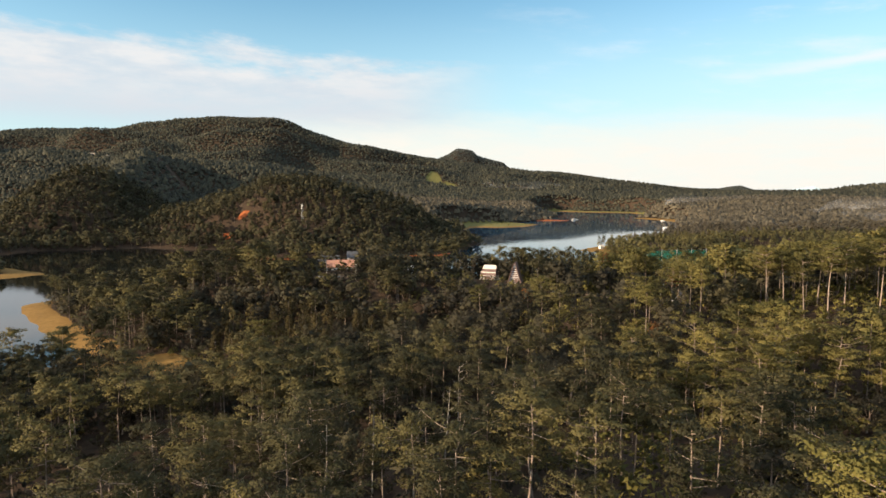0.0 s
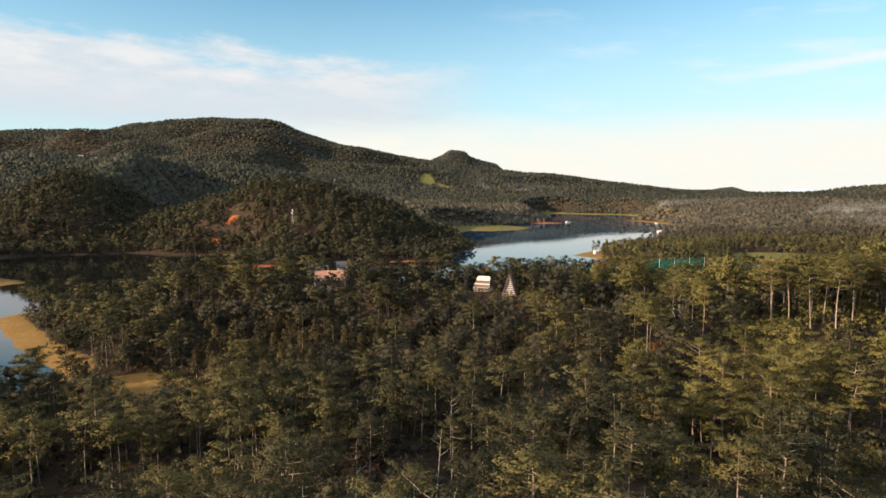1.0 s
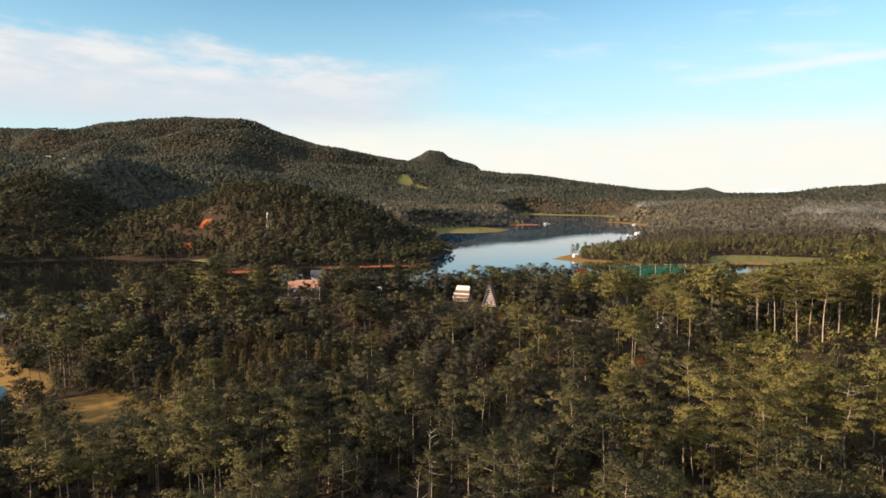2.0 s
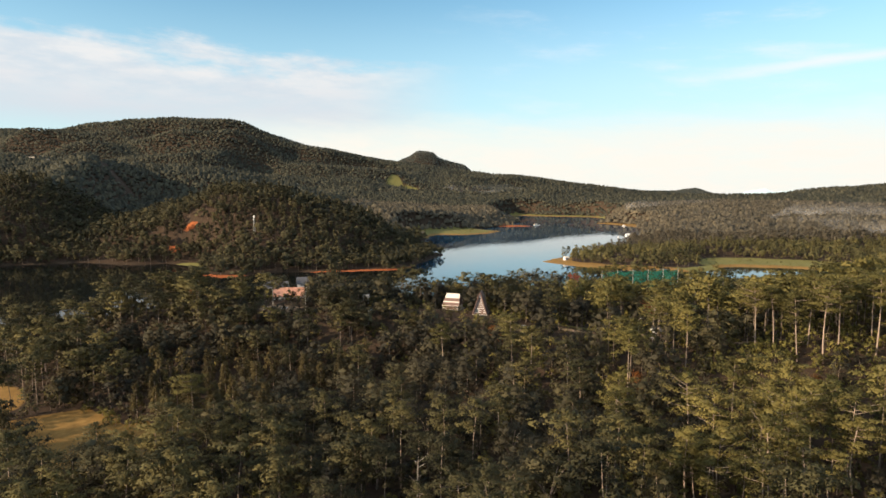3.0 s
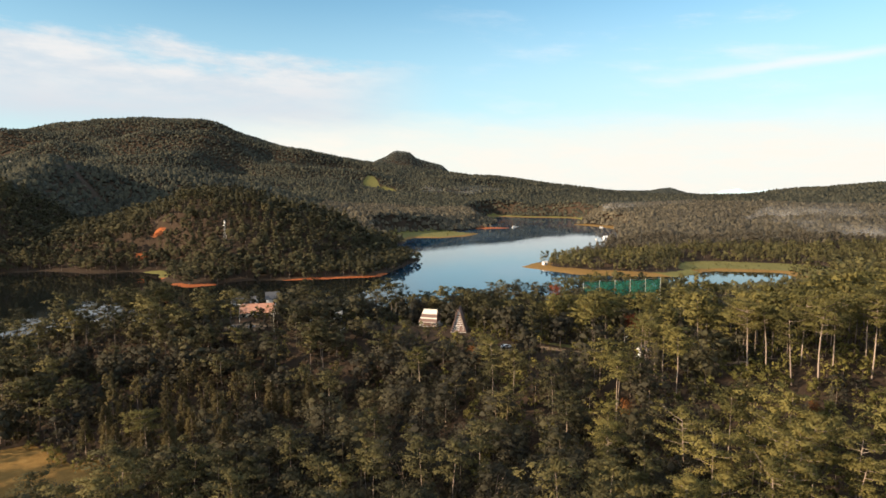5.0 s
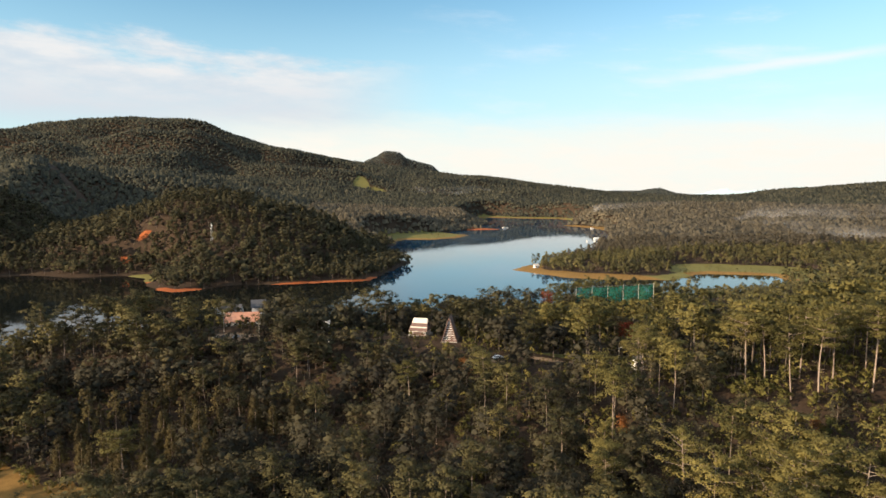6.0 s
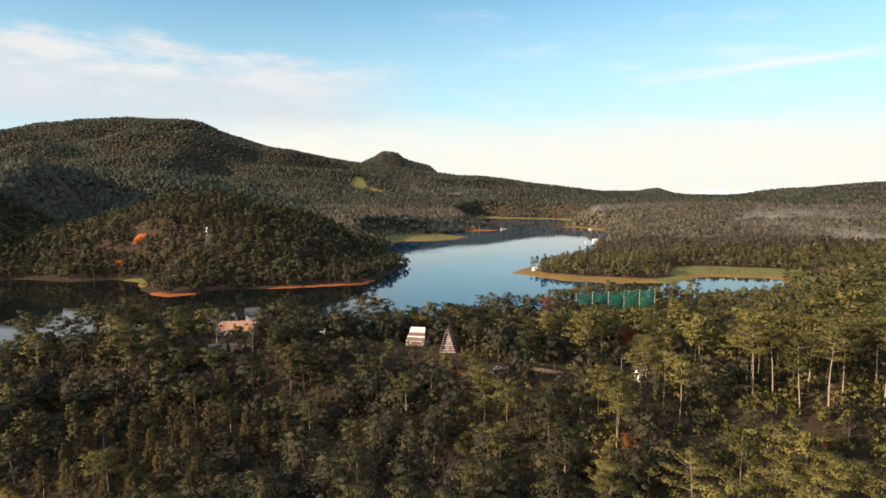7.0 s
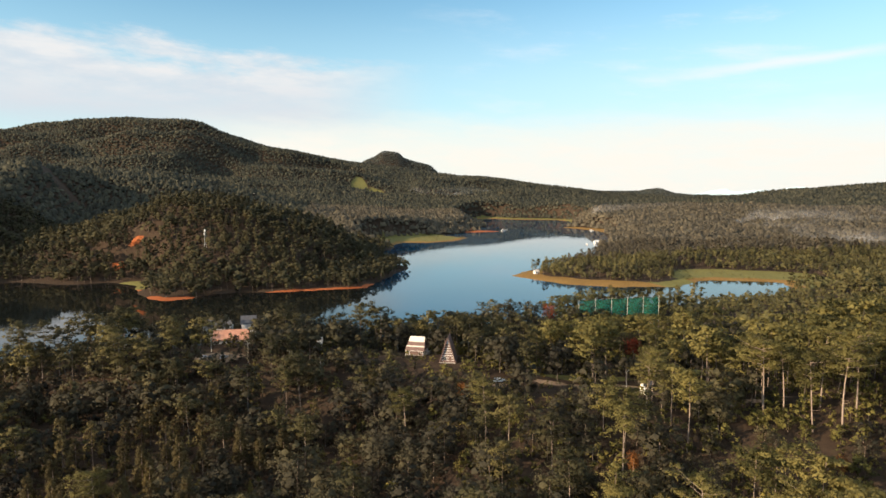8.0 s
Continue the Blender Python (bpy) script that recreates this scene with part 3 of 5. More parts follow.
def steep_side_house(x, y, base, top, turn, deep=9.0, ridge=6.6, eave=8.8):
    """Steep roof seen along its slope: narrow ridge, wide eaves, a pale upper band over brown courses."""
    h = top - base
    r = thing("steep_roof_cabin", "steep brown-roofed cabin with a pale upper roof band", "house", pose(x, y, base, 0, 0, turn))
    part("floor_slab", boxed(-eave / 2, eave / 2, -deep / 2 - 1.2, deep / 2, -2.5, 0.4, bevel=0.03), M_POLE, r)
    half = deep / 2
    courses = 11
    for side in (-1, 1):
        for k in range(courses):
            a, b = k / courses, (k + 1) / courses + 0.012
            z0, z1 = 2.4 + (h - 2.4) * a, 2.4 + (h - 2.4) * b
            w0, w1 = eave / 2 + (ridge - eave) / 2 * a, eave / 2 + (ridge - eave) / 2 * b
            y0, y1 = side * half * (1 - a), side * half * (1 - b)
            lift = side * 0.10
            pale = k >= 7 or k == 3
            q = [(-w0, y0 + lift, z0), (w0, y0 + lift, z0), (w1, y1, z1), (-w1, y1, z1)]
            part("roof_course", slab(*(q if side < 0 else q[::-1]), 0.10), M_CREAM if pale else M_BROWN, r, "pale roof course" if pale else "")
    for s in (-1, 1):
        bm = bmesh.new()
        v = [bm.verts.new(p) for p in ((s * (eave / 2 - 0.5), -half + 0.2, 2.3), (s * (eave / 2 - 0.5), half - 0.2, 2.3), (s * (ridge / 2 - 0.3), 0, h - 0.2))]
        u = [bm.verts.new(p.co - Vector((s * 0.25, 0, 0))) for p in v]
        bm.faces.new(v), bm.faces.new(u[::-1])
        for i in range(3):
            bm.faces.new((v[i], u[i], u[(i + 1) % 3], v[(i + 1) % 3]))
        part("end_wall", bm, M_BROWN, r)
    part("ridge_cap", boxed(-ridge / 2 - 0.1, ridge / 2 + 0.1, -0.25, 0.25, h - 0.05, h + 0.2, bevel=0.06), M_CREAM, r)
    part("front_wall", boxed(-eave / 2 + 0.8, eave / 2 - 0.8, -half + 0.9, -half + 1.15, 0.4, 2.9), M_BROWN, r)
    part("back_wall", boxed(-eave / 2 + 0.8, eave / 2 - 0.8, half - 1.15, half - 0.9, 0.4, 2.9), M_WHITE, r)
    for wx in (-3.4, 3.2):
        window(r, wx, 1.2, 1.5, 1.3, -half + 0.9, -1)
    part("door", boxed(-0.5, 0.5, -half + 0.84, -half + 0.9, 0.4, 2.5), M_BROWN, r)
    for px in (-eave / 2 + 0.6, -2, 2, eave / 2 - 0.6):
        part("porch_post", rod((px, -half - 0.9, 0.4), (px, -half - 0.9, 2.5), 0.09), M_WHITE, r)
    part("porch_beam", boxed(-eave / 2 + 0.4, eave / 2 - 0.4, -half - 1.0, -half - 0.8, 2.45, 2.65), M_CREAM, r)


def gable_cabin(x, y, base, top, turn, wide=9.0, deep=10.0):
    """A-shaped cabin with a boarded gable."""
    h = top - base
    r = thing("a_frame_cabin", "brown a-frame cabin with pale stripes on its gable", "house", pose(x, y, base, 0, 0, turn))
    part("floor_slab", boxed(-wide / 2, wide / 2, -deep / 2 - 1.0, deep / 2, -2.5, 0.3, bevel=0.03), M_POLE, r)
    n = 20
    for k in range(n):
        z0, z1 = 0.3 + (h - 0.6) * (k + 0.34 * (k % 2)) / n, 0.3 + (h - 0.6) * (k + (0.97 if k % 2 else 1.52)) / n
        w0, w1 = wide / 2 * (1 - z0 / h) - 0.12, wide / 2 * (1 - z1 / h) - 0.12
        white = k % 2 == 1 or k >= n - 4
        part("gable_board", prism([(-w0, z0), (w0, z0), (w1, z1), (-w1, z1)], -deep / 2, -deep / 2 + 0.12 + 0.05 * (k % 2), "y"), M_WHITE if white else M_BROWN, r, "white board" if white else "")
    for s in (-1, 1):
        courses = 12
        for k in range(courses):
            a, b = k / courses, (k + 1) / courses + 0.01
            q = [(s * wide / 2 * (1 - a) + s * 0.12, -deep / 2 - 0.5, h * a), (s * wide / 2 * (1 - a) + s * 0.12, deep / 2, h * a), (s * wide / 2 * (1 - b), deep / 2, h * b), (s * wide / 2 * (1 - b), -deep / 2 - 0.5, h * b)]
            part("roof_course", slab(*(q if s > 0 else q[::-1]), 0.09), M_BROWN, r)
        part("barge_board", slab((s * (wide / 2 + 0.2), -deep / 2 - 0.62, 0), (s * (wide / 2 - 0.2), -deep / 2 - 0.62, 0), (0, -deep / 2 - 0.62, h), (s * 0.35, -deep / 2 - 0.62, h + 0.1), 0.1), M_BROWN, r)
    part("back_wall", prism([(-wide / 2 + 0.2, 0.3), (wide / 2 - 0.2, 0.3), (0, h - 0.3)], deep / 2 - 0.3, deep / 2 - 0.1, "y"), M_BROWN, r)
    window(r, -1.2, 1.2, 1.2, 1.4, -deep / 2 - 0.01, -1)
    part("door", boxed(0.6, 1.6, -deep / 2 - 0.06, -deep / 2 - 0.01, 0.3, 2.4), M_BROWN, r)


def tiled_house(x, y, base, turn, wide, deep, wall, rise, roof_mat, label, name="house", roof_label="", courses=9, wall_mat=M_WHITE):
    """Gable house with courses of roofing, windows, a door and a plinth."""
    r = thing(name, label, "house", pose(x, y, base, 0, 0, turn))
    part("plinth", boxed(-wide / 2 - 0.1, wide / 2 + 0.1, -deep / 2 - 0.1, deep / 2 + 0.1, -5.5, 0.35, bevel=0.03), M_POLE, r)
    t = 0.22
    part("wall", boxed(-wide / 2, wide / 2, -deep / 2, -deep / 2 + t, 0.35, wall), wall_mat, r)
    part("wall", boxed(-wide / 2, wide / 2, deep / 2 - t, deep / 2, 0.35, wall), wall_mat, r)
    for s in (-1, 1):
        x0 = s * (wide / 2 - t)
        part("gable_wall", prism([(-deep / 2 + t, 0.35), (deep / 2 - t, 0.35), (deep / 2 - t, wall), (0, wall + rise - 0.2), (-deep / 2 + t, wall)], min(x0, s * wide / 2), max(x0, s * wide / 2), "x"), wall_mat, r)
        over = 0.6
        for k in range(courses):
            a, b = k / courses, (k + 1) / courses + 0.02
            y0, y1 = s * (deep / 2 + over) * (1 - a), s * (deep / 2 + over) * (1 - b)
            z0, z1 = wall - 0.25 + (rise + 0.35) * a, wall - 0.25 + (rise + 0.35) * b
            q = [(-wide / 2 - 0.5, y0, z0 + 0.05), (wide / 2 + 0.5, y0, z0 + 0.05), (wide / 2 + 0.5, y1, z1), (-wide / 2 - 0.5, y1, z1)]
            part("roof_course", slab(*(q if s < 0 else q[::-1]), 0.09), roof_mat, r, roof_label)
    part("ridge_cap", rod((-wide / 2 - 0.55, 0, wall + rise + 0.15), (wide / 2 + 0.55, 0, wall + rise + 0.15), 0.16), roof_mat, r)
    n = max(2, int(wide / 3))
    for k in range(n):
        wx = -wide / 2 + wide * (k + 0.5) / n
        if k == n // 2:
            part("door", boxed(wx - 0.5, wx + 0.5, -deep / 2 - 0.06, -deep / 2, 0.35, 2.45), M_BROWN, r)
        else:
            window(r, wx, 1.25, 1.2, 1.3, -deep / 2, -1)
            if wall > 5:
                window(r, wx, 4.1, 1.2, 1.3, -deep / 2, -1)
    return r


def wheel_mesh(rad_, w):
    bm = bmesh.new()
    bmesh.ops.create_cone(bm, cap_ends=True, segments=16, radius1=rad_, radius2=rad_, depth=w, matrix=Matrix.Rotation(math.pi / 2, 4, "Y"))
    bmesh.ops.bevel(bm, geom=[e for e in bm.edges if e.calc_face_angle(0) > 1], offset=0.04, segments=1, affect="EDGES")
    return bm


def car(x, y, turn, paint, label):
    r = thing("car", label, "car", pose(x, y, ground_at(x, y) + 0.05, 0, 0, turn))
    side = [(-2.1, 0.35), (2.1, 0.35), (2.15, 0.7), (2.0, 0.92), (1.1, 1.0), (0.55, 1.45), (-1.25, 1.48), (-1.9, 1.02), (-2.15, 0.95)]
    bm = prism(side, -0.85, 0.85, "y")
    bmesh.ops.bevel(bm, geom=list(bm.edges), offset=0.06, segments=2, affect="EDGES")
    body = part("body", bm, paint, r, smooth_shade=False)
    for s in (-1, 1):
        part("side_window", prism([(-1.45, 1.02), (0.85, 1.02), (0.48, 1.38), (-1.15, 1.40)], min(s * 0.86, s * 0.88), max(s * 0.86, s * 0.88), "y"), M_GLASS, body)
        part("headlight", boxed(2.08, 2.18, s * 0.62 - 0.18, s * 0.62 + 0.18, 0.62, 0.80, bevel=0.02), M_GREY, body)
        for wx in (-1.3, 1.35):
            w = part("wheel", wheel_mesh(0.33, 0.22), M_RUBBER, r)
            w.matrix_basis = pose(wx, s * 0.80, 0.33, 0, 0, 90)
    part("windscreen", slab((1.06, -0.7, 1.05), (1.06, 0.7, 1.05), (0.62, 0.68, 1.42), (0.62, -0.68, 1.42), 0.03), M_GLASS, body)
    part("rear_window", slab((-1.86, 0.7, 1.08), (-1.86, -0.7, 1.08), (-1.32, -0.68, 1.44), (-1.32, 0.68, 1.44), 0.03), M_GLASS, body)


def lattice_mast(x, y, top):
    g = ground_at(x, y)
    h = top - g
    r = thing("radio_mast", "slim steel lattice mast with white antenna panels", "mast", pose(x, y, g, 0, 0, 20))
    part("footing", boxed(-1.3, 1.3, -1.3, 1.3, -0.8, 0.3, bevel=0.05), M_POLE, r)
    def foot(s, t, k):
        w = 1.05 - 0.72 * k
        return (s * w, t * w, 0.3 + (h - 0.3) * k)
    for s, t in ((-1, -1), (1, -1), (1, 1), (-1, 1)):
        part("leg", rod(foot(s, t, 0), foot(s, t, 1), 0.10, 0.06, 6), M_GREY, r)
    n = 10
    for k in range(n):
        a, b = k / n, (k + 1) / n
        for (s, t), (u, v) in (((-1, -1), (1, -1)), ((1, -1), (1, 1)), ((1, 1), (-1, 1)), ((-1, 1), (-1, -1))):
            part("brace", rod(foot(s, t, a), foot(u, v, b), 0.045, None, 5), M_GREY, r)
            part("girt", rod(foot(s, t, b), foot(u, v, b), 0.045, None, 5), M_GREY, r)
    for k in range(3):
        t = radians(120 * k)
        p = part("antenna_panel", boxed(0.55, 0.85, -0.32, 0.32, h - 3.2, h - 0.6, bevel=0.04), M_WHITE, r, "white antenna panel")
        p.matrix_basis = Matrix.Rotation(t, 4, "Z")
    part("dish", rod((-0.7, -0.4, h - 5), (-1.1, -0.6, h - 5), 0.8, 0.7, 14), M_WHITE, r)
    part("spike", rod((0, 0, h - 0.5), (0, 0, h + 2.0), 0.05, 0.02, 6), M_GREY, r)


def driving_range_net(x0, y0, x1, y1, top, posts):
    r = thing("golf_net", "tall green netting fence hung between pale poles", "net", Matrix.Translation((x0, y0, 0)))
    for k in range(posts):
        q = k / (posts - 1)
        px, py = (x1 - x0) * q, (y1 - y0) * q
        g = ground_at(x0 + px, y0 + py)
        part("pole", rod((px, py, g - 0.5), (px, py, top + 0.6), 0.20, 0.14, 10), M_POLE, r)
        if k < posts - 1:
            qx, qy = (x1 - x0) / (posts - 1), (y1 - y0) / (posts - 1)
            bm = bmesh.new()
            cols, rws = 8, 6
            grid = []
            for i in range(cols + 1):
                line = []
                for j in range(rws + 1):
                    u, v = i / cols, j / rws
                    sag = 0.5 * math.sin(math.pi * u) * (0.4 + v)
                    line.append(bm.verts.new((px + qx * u, py + qy * u - 0.6 * math.sin(math.pi * u) * math.sin(math.pi * v), g + 0.3 + (top - g - 0.3) * v - sag * v)))
                grid.append(line)
            for i in range(cols):
                for j in range(rws):
                    bm.faces.new((grid[i][j], grid[i + 1][j], grid[i + 1][j + 1], grid[i][j + 1]))
            part("netting", bm, M_NET, r)
            part("top_cable", rod((px, py, top), (px + qx, py + qy, top), 0.04, None, 5), M_GREY, r)


def pole(x, y, h, label, arms=1, lamp=False, name="utility_pole"):
    g = ground_at(x, y)
    r = thing(name, label, "pole", pose(x, y, g - 0.4, 0, 0, 25), "poles along the lane")
    part("post", rod((0, 0, 0), (0, 0, h), 0.16, 0.10, 8), M_POLE, r)
    for k in range(arms):
        part("crossarm", boxed(-0.9, 0.9, -0.06, 0.06, h - 0.5 - 0.6 * k, h - 0.38 - 0.6 * k), M_POLE, r)
        for ix in (-0.75, 0, 0.75):
            part("insulator", rod((ix, 0, h - 0.38 - 0.6 * k), (ix, 0, h - 0.16 - 0.6 * k), 0.05, None, 6), M_WHITE, r)
    if lamp:
        part("lamp_arm", rod((0, 0, h - 0.2), (1.2, 0, h + 0.1), 0.045, None, 6), M_GREY, r)
        part("lamp_head", boxed(1.0, 1.7, -0.16, 0.16, h + 0.03, h + 0.2, bevel=0.04), M_WHITE, r, "white lamp head")


def boat(x, y, turn, size, label, cabin=True):
    r = thing("boat", label, "boat", pose(x, y, -0.25, 0, 0, turn), "boats moored on the lake")
    s = size
    bm = bmesh.new()
    bot = [(-0.5, -0.14), (0.28, -0.14), (0.46, 0), (0.28, 0.14), (-0.5, 0.14)]
    lo = [bm.verts.new((a * s, b * s * 0.8, 0)) for a, b in bot]
    hi = [bm.verts.new((a * s * 1.06, b * s * 1.1, 0.13 * s)) for a, b in bot]
    bm.faces.new(lo[::-1]), bm.faces.new(hi)
    for i in range(5):
        bm.faces.new((lo[i], lo[(i + 1) % 5], hi[(i + 1) % 5], hi[i]))
    part("hull", bm, M_WHITE, r)
    if cabin:
        part("cabin", boxed(-0.36 * s, 0.12 * s, -0.11 * s, 0.11 * s, 0.13 * s, 0.30 * s, bevel=0.02 * s), M_CREAM, r)
        for q in (-1, 1):
            for wx in (-0.26, -0.12, 0.02):
                part("cabin_window", boxed((wx - 0.04) * s, (wx + 0.04) * s, min(q * 0.11 * s, q * 0.116 * s), max(q * 0.11 * s, q * 0.116 * s), 0.19 * s, 0.25 * s), M_GLASS, r)
        part("canopy", boxed(-0.42 * s, 0.2 * s, -0.14 * s, 0.14 * s, 0.30 * s, 0.33 * s, bevel=0.01 * s), M_WHITE, r)


steep_side_house(25.5, 331.5, ground_at(25, 328) - 0.3, 29.6, -22)
gable_cabin(37.5, 318, ground_at(37, 315) - 0.3, 33.0, -13, 6.8, 9.0)
G = min(24.2, ground_at(-58, 356))
tiled_house(-59, 356, G - 1.3, 6, 15, 10, 3.4, 3.4, M_TILE, "long white house with an orange clay-tile roof", roof_label="orange tile course")
G = ground_at(-54, 371)
tiled_house(-54, 371, G - 0.2, 8, 6.5, 7, 33.0 - G - 3.0, 3.0, M_SLATE, "white house with a dark grey roof behind the tiled one", roof_label="dark grey roof course")
G = ground_at(-68, 376)
tiled_house(-69, 376, max(G, 30.0 - 7.2), -4, 11, 8, 4.4, 2.8, M_SLATE, "low house with a weathered dark roof", roof_label="dark grey roof course")
G = ground_at(104, 272)
tiled_house(104, 273, G - 0.2, 10, 3.2, 3.2, 3.6, 1.3, M_SLATE, "narrow white house among tall pines", roof_label="dark grey roof course", courses=5)
G = ground_at(-19, 344)
tiled_house(-19, 344, G - 0.2, 0, 4, 4, 2.6, 1.6, M_CREAM, "small white house under the pines", roof_label="pale roof course", courses=5)
G = ground_at(-785, 1402)
tiled_house(-784, 1402, G + 2.5, 8, 13, 7, 3.4, 2.6, M_TAN, "tan hilltop house on the wooded ridge", courses=4, wall_mat=M_TAN)
tiled_house(-756, 1410, ground_at(-756, 1410) + 2, -6, 8, 6, 3.0, 2.2, M_TAN, "tan hilltop annex on the wooded ridge", courses=4, wall_mat=M_TAN)
tiled_house(186, 726, ground_at(186, 726), 20, 5, 4, 2.8, 1.6, M_CREAM, "tiny white hut at the point of the spit", name="hut", courses=4)
tiled_house(398, 1108, ground_at(398, 1108), 10, 9, 6, 3.2, 2.4, M_WHITE, "white lakeside hut with a pale roof", name="hut", courses=4)
tiled_house(-106, 392, ground_at(-106, 392), 15, 7, 5, 3.0, 2.0, M_GREY, "lakeside shed with a light metal roof", name="shed", courses=5)
car(53.5, 291, 20, M_CARW, "white parked car on the dirt lane")
car(-66, 333, 80, M_CARW, "white parked car by the tiled house")
car(-62.5, 332.5, 84, M_CARD, "dark parked car by the tiled house")
car(-57, 331.5, 75, M_CARW, "white parked car by the tiled house")
lattice_mast(-167, 738, 53)
driving_range_net(124, 405, 176, 413, 30.6, 6)
pole(-64, 339, 9.0, "weathered concrete utility pole by the lane", 2)
pole(-46, 326, 9.0, "weathered concrete utility pole by the lane", 1)
pole(-28, 318, 8.5, "weathered concrete utility pole by the lane", 1)
pole(-15, 310, 7.0, "street lamp with a white head by the lawn", 0, True, "street_lamp")
pole(99, 279, 8.0, "street lamp with a white head by the dirt lane", 0, True, "street_lamp")
pole(-73, 362, 10.0, "weathered concrete utility pole by the houses", 2)
pole(-40, 420, 14.0, "tall flag pole on the lake bank", 0, False, "flag_pole")
for px_, py_, pt in ((-139, 826, 74), (-146, 905, 90)):
    pole(px_, py_, max(8, pt - ground_at(px_, py_)), "pole with white lamp on the wooded hilltop", 1, True, "lamp_pole")
boat(309, 1462, 15, 12, "white house boat moored at the red point")
boat(505, 1425, -10, 10, "white boat drawn up at the headland")
boat(320, 1480, 50, 8, "small white boat near the red point", False)
boat(372, 1085, 70, 8, "white boat beside the sandy landing")


def mist_bank(x, y, rx, ry, h, turn):
    """A low lumpy bank of mist lying on the slope."""
    bm = bmesh.new()
    bmesh.ops.create_icosphere(bm, subdivisions=4, radius=1)
    for v in bm.verts:
        k = 1 + 0.28 * noise.noise(v.co * 1.7 + Vector((x, y, 0)) * 0.01) + 0.12 * noise.noise(v.co * 4.1)
        v.co = Vector((v.co.x * rx * k, v.co.y * ry * k, v.co.z * h * k))
    me = bpy.data.meshes.new("mist")
    bm.to_mesh(me)
    bm.free()
    me.materials.append(M_MIST)
    me.polygons.foreach_set("use_smooth", np.ones(len(me.polygons), bool))
    ob = new("mist", me)
    ob.matrix_basis = pose(x, y, ground_at(x, y) + 4, 0, 0, turn)
    tagged(ob, "thin pale morning mist lying over the forest", "mist", kind="stuff")


mist_bank(900, 1190, 210, 120, 30, 20)
mist_bank(1020, 1300, 240, 130, 34, 10)
mist_bank(800, 960, 170, 90, 20, 25)
mist_bank(715, 1660, 120, 50, 22, 0)
mist_bank(300, 2380, 150, 60, 22, 0)

# ---- woods ----
rng = np.random.default_rng(7)


GOLD = (1 + 5 ** 0.5) / 2
ICO_V = np.array([(-1, GOLD, 0), (1, GOLD, 0), (-1, -GOLD, 0), (1, -GOLD, 0), (0, -1, GOLD), (0, 1, GOLD), (0, -1, -GOLD), (0, 1, -GOLD), (GOLD, 0, -1), (GOLD, 0, 1), (-GOLD, 0, -1), (-GOLD, 0, 1)]) / 1.902
ICO_F = np.array([(0, 11, 5), (0, 5, 1), (0, 1, 7), (0, 7, 10), (0, 10, 11), (1, 5, 9), (5, 11, 4), (11, 10, 2), (10, 7, 6), (7, 1, 8), (3, 9, 4), (3, 4, 2), (3, 2, 6), (3, 6, 8), (3, 8, 9), (4, 9, 5), (2, 4, 11), (6, 2, 10), (8, 6, 7), (9, 8, 1)])
OCT_V = np.array([(1, 0, 0), (0, 1, 0), (-1, 0, 0), (0, -1, 0), (0, 0, 1), (0, 0, -0.8)], float)
OCT_F = np.array([(0, 1, 4), (1, 2, 4), (2, 3, 4), (3, 0, 4), (1, 0, 5), (2, 1, 5), (3, 2, 5), (0, 3, 5)])


def clumps_of(centres, radii, count, size, r, up=0.55, slim=0.62, core=ICO_V, core_faces=ICO_F, heart=0.74):
    """Foliage: a rough dense heart in each clump and count loose blades round it. Returns V, F."""
    n, m = len(centres), len(core)
    t = r.uniform(0, 6.28, n)
    c_, s_ = np.cos(t)[:, None], np.sin(t)[:, None]
    k = core[None] * r.uniform(0.68, 1.22, (n, m, 1))
    k = np.stack([k[..., 0] * c_ - k[..., 1] * s_, k[..., 0] * s_ + k[..., 1] * c_, k[..., 2]], 2)
    hv = centres[:, None] + k * heart * radii[:, None]
    hf = core_faces[None] + (np.arange(n) * m)[:, None, None]
    d = r.normal(size=(n, count, 3))
    d /= np.linalg.norm(d, axis=2, keepdims=True)
    p = centres[:, None] + d * r.uniform(0.3, 1.13, (n, count, 1)) ** 0.6 * radii[:, None]
    nrm = d * 0.9 + r.normal(size=d.shape) * 0.45
    nrm[..., 2] += up
    nrm /= np.linalg.norm(nrm, axis=2, keepdims=True)
    a = np.cross(nrm, r.normal(size=d.shape))
    a /= np.linalg.norm(a, axis=2, keepdims=True) + 1e-9
    b = np.cross(nrm, a)
    s = size * r.uniform(0.6, 1.4, (n, count, 1))
    tri = np.stack([p + a * s * 1.25, p - a * s * 0.6 + b * s * slim, p - a * s * 0.6 - b * s * slim], 2).reshape(-1, 3)
    if not heart:
        m, hv, hf = 0, hv[:, :0], hf[:0]
    V = np.vstack([hv.reshape(-1, 3), tri])
    F = np.vstack([hf.reshape(-1, 3), n * m + np.arange(len(tri)).reshape(-1, 3)])
    # soft shading: each point leans away from its clump, from the crown and upwards
    own = np.concatenate([np.repeat(centres, m, 0), np.repeat(centres, count * 3, 0)])
    size_ = np.concatenate([np.repeat(radii, m, 0), np.repeat(radii, count * 3, 0)])
    mid_ = centres.mean(0) - (0, 0, 0.25 * np.ptp(centres[:, 2]))
    reach = np.abs(centres - mid_).max(0) + 0.5
    N = (V - own) / size_ * 0.62 + (V - mid_) / reach * 0.9 + np.array([0, 0, 0.12])
    N[n * m:] += np.repeat(r.normal(0, 0.22, (n * count, 3)), 3, 0)
    N /= np.linalg.norm(N, axis=1, keepdims=True) + 1e-9
    return V, F, N


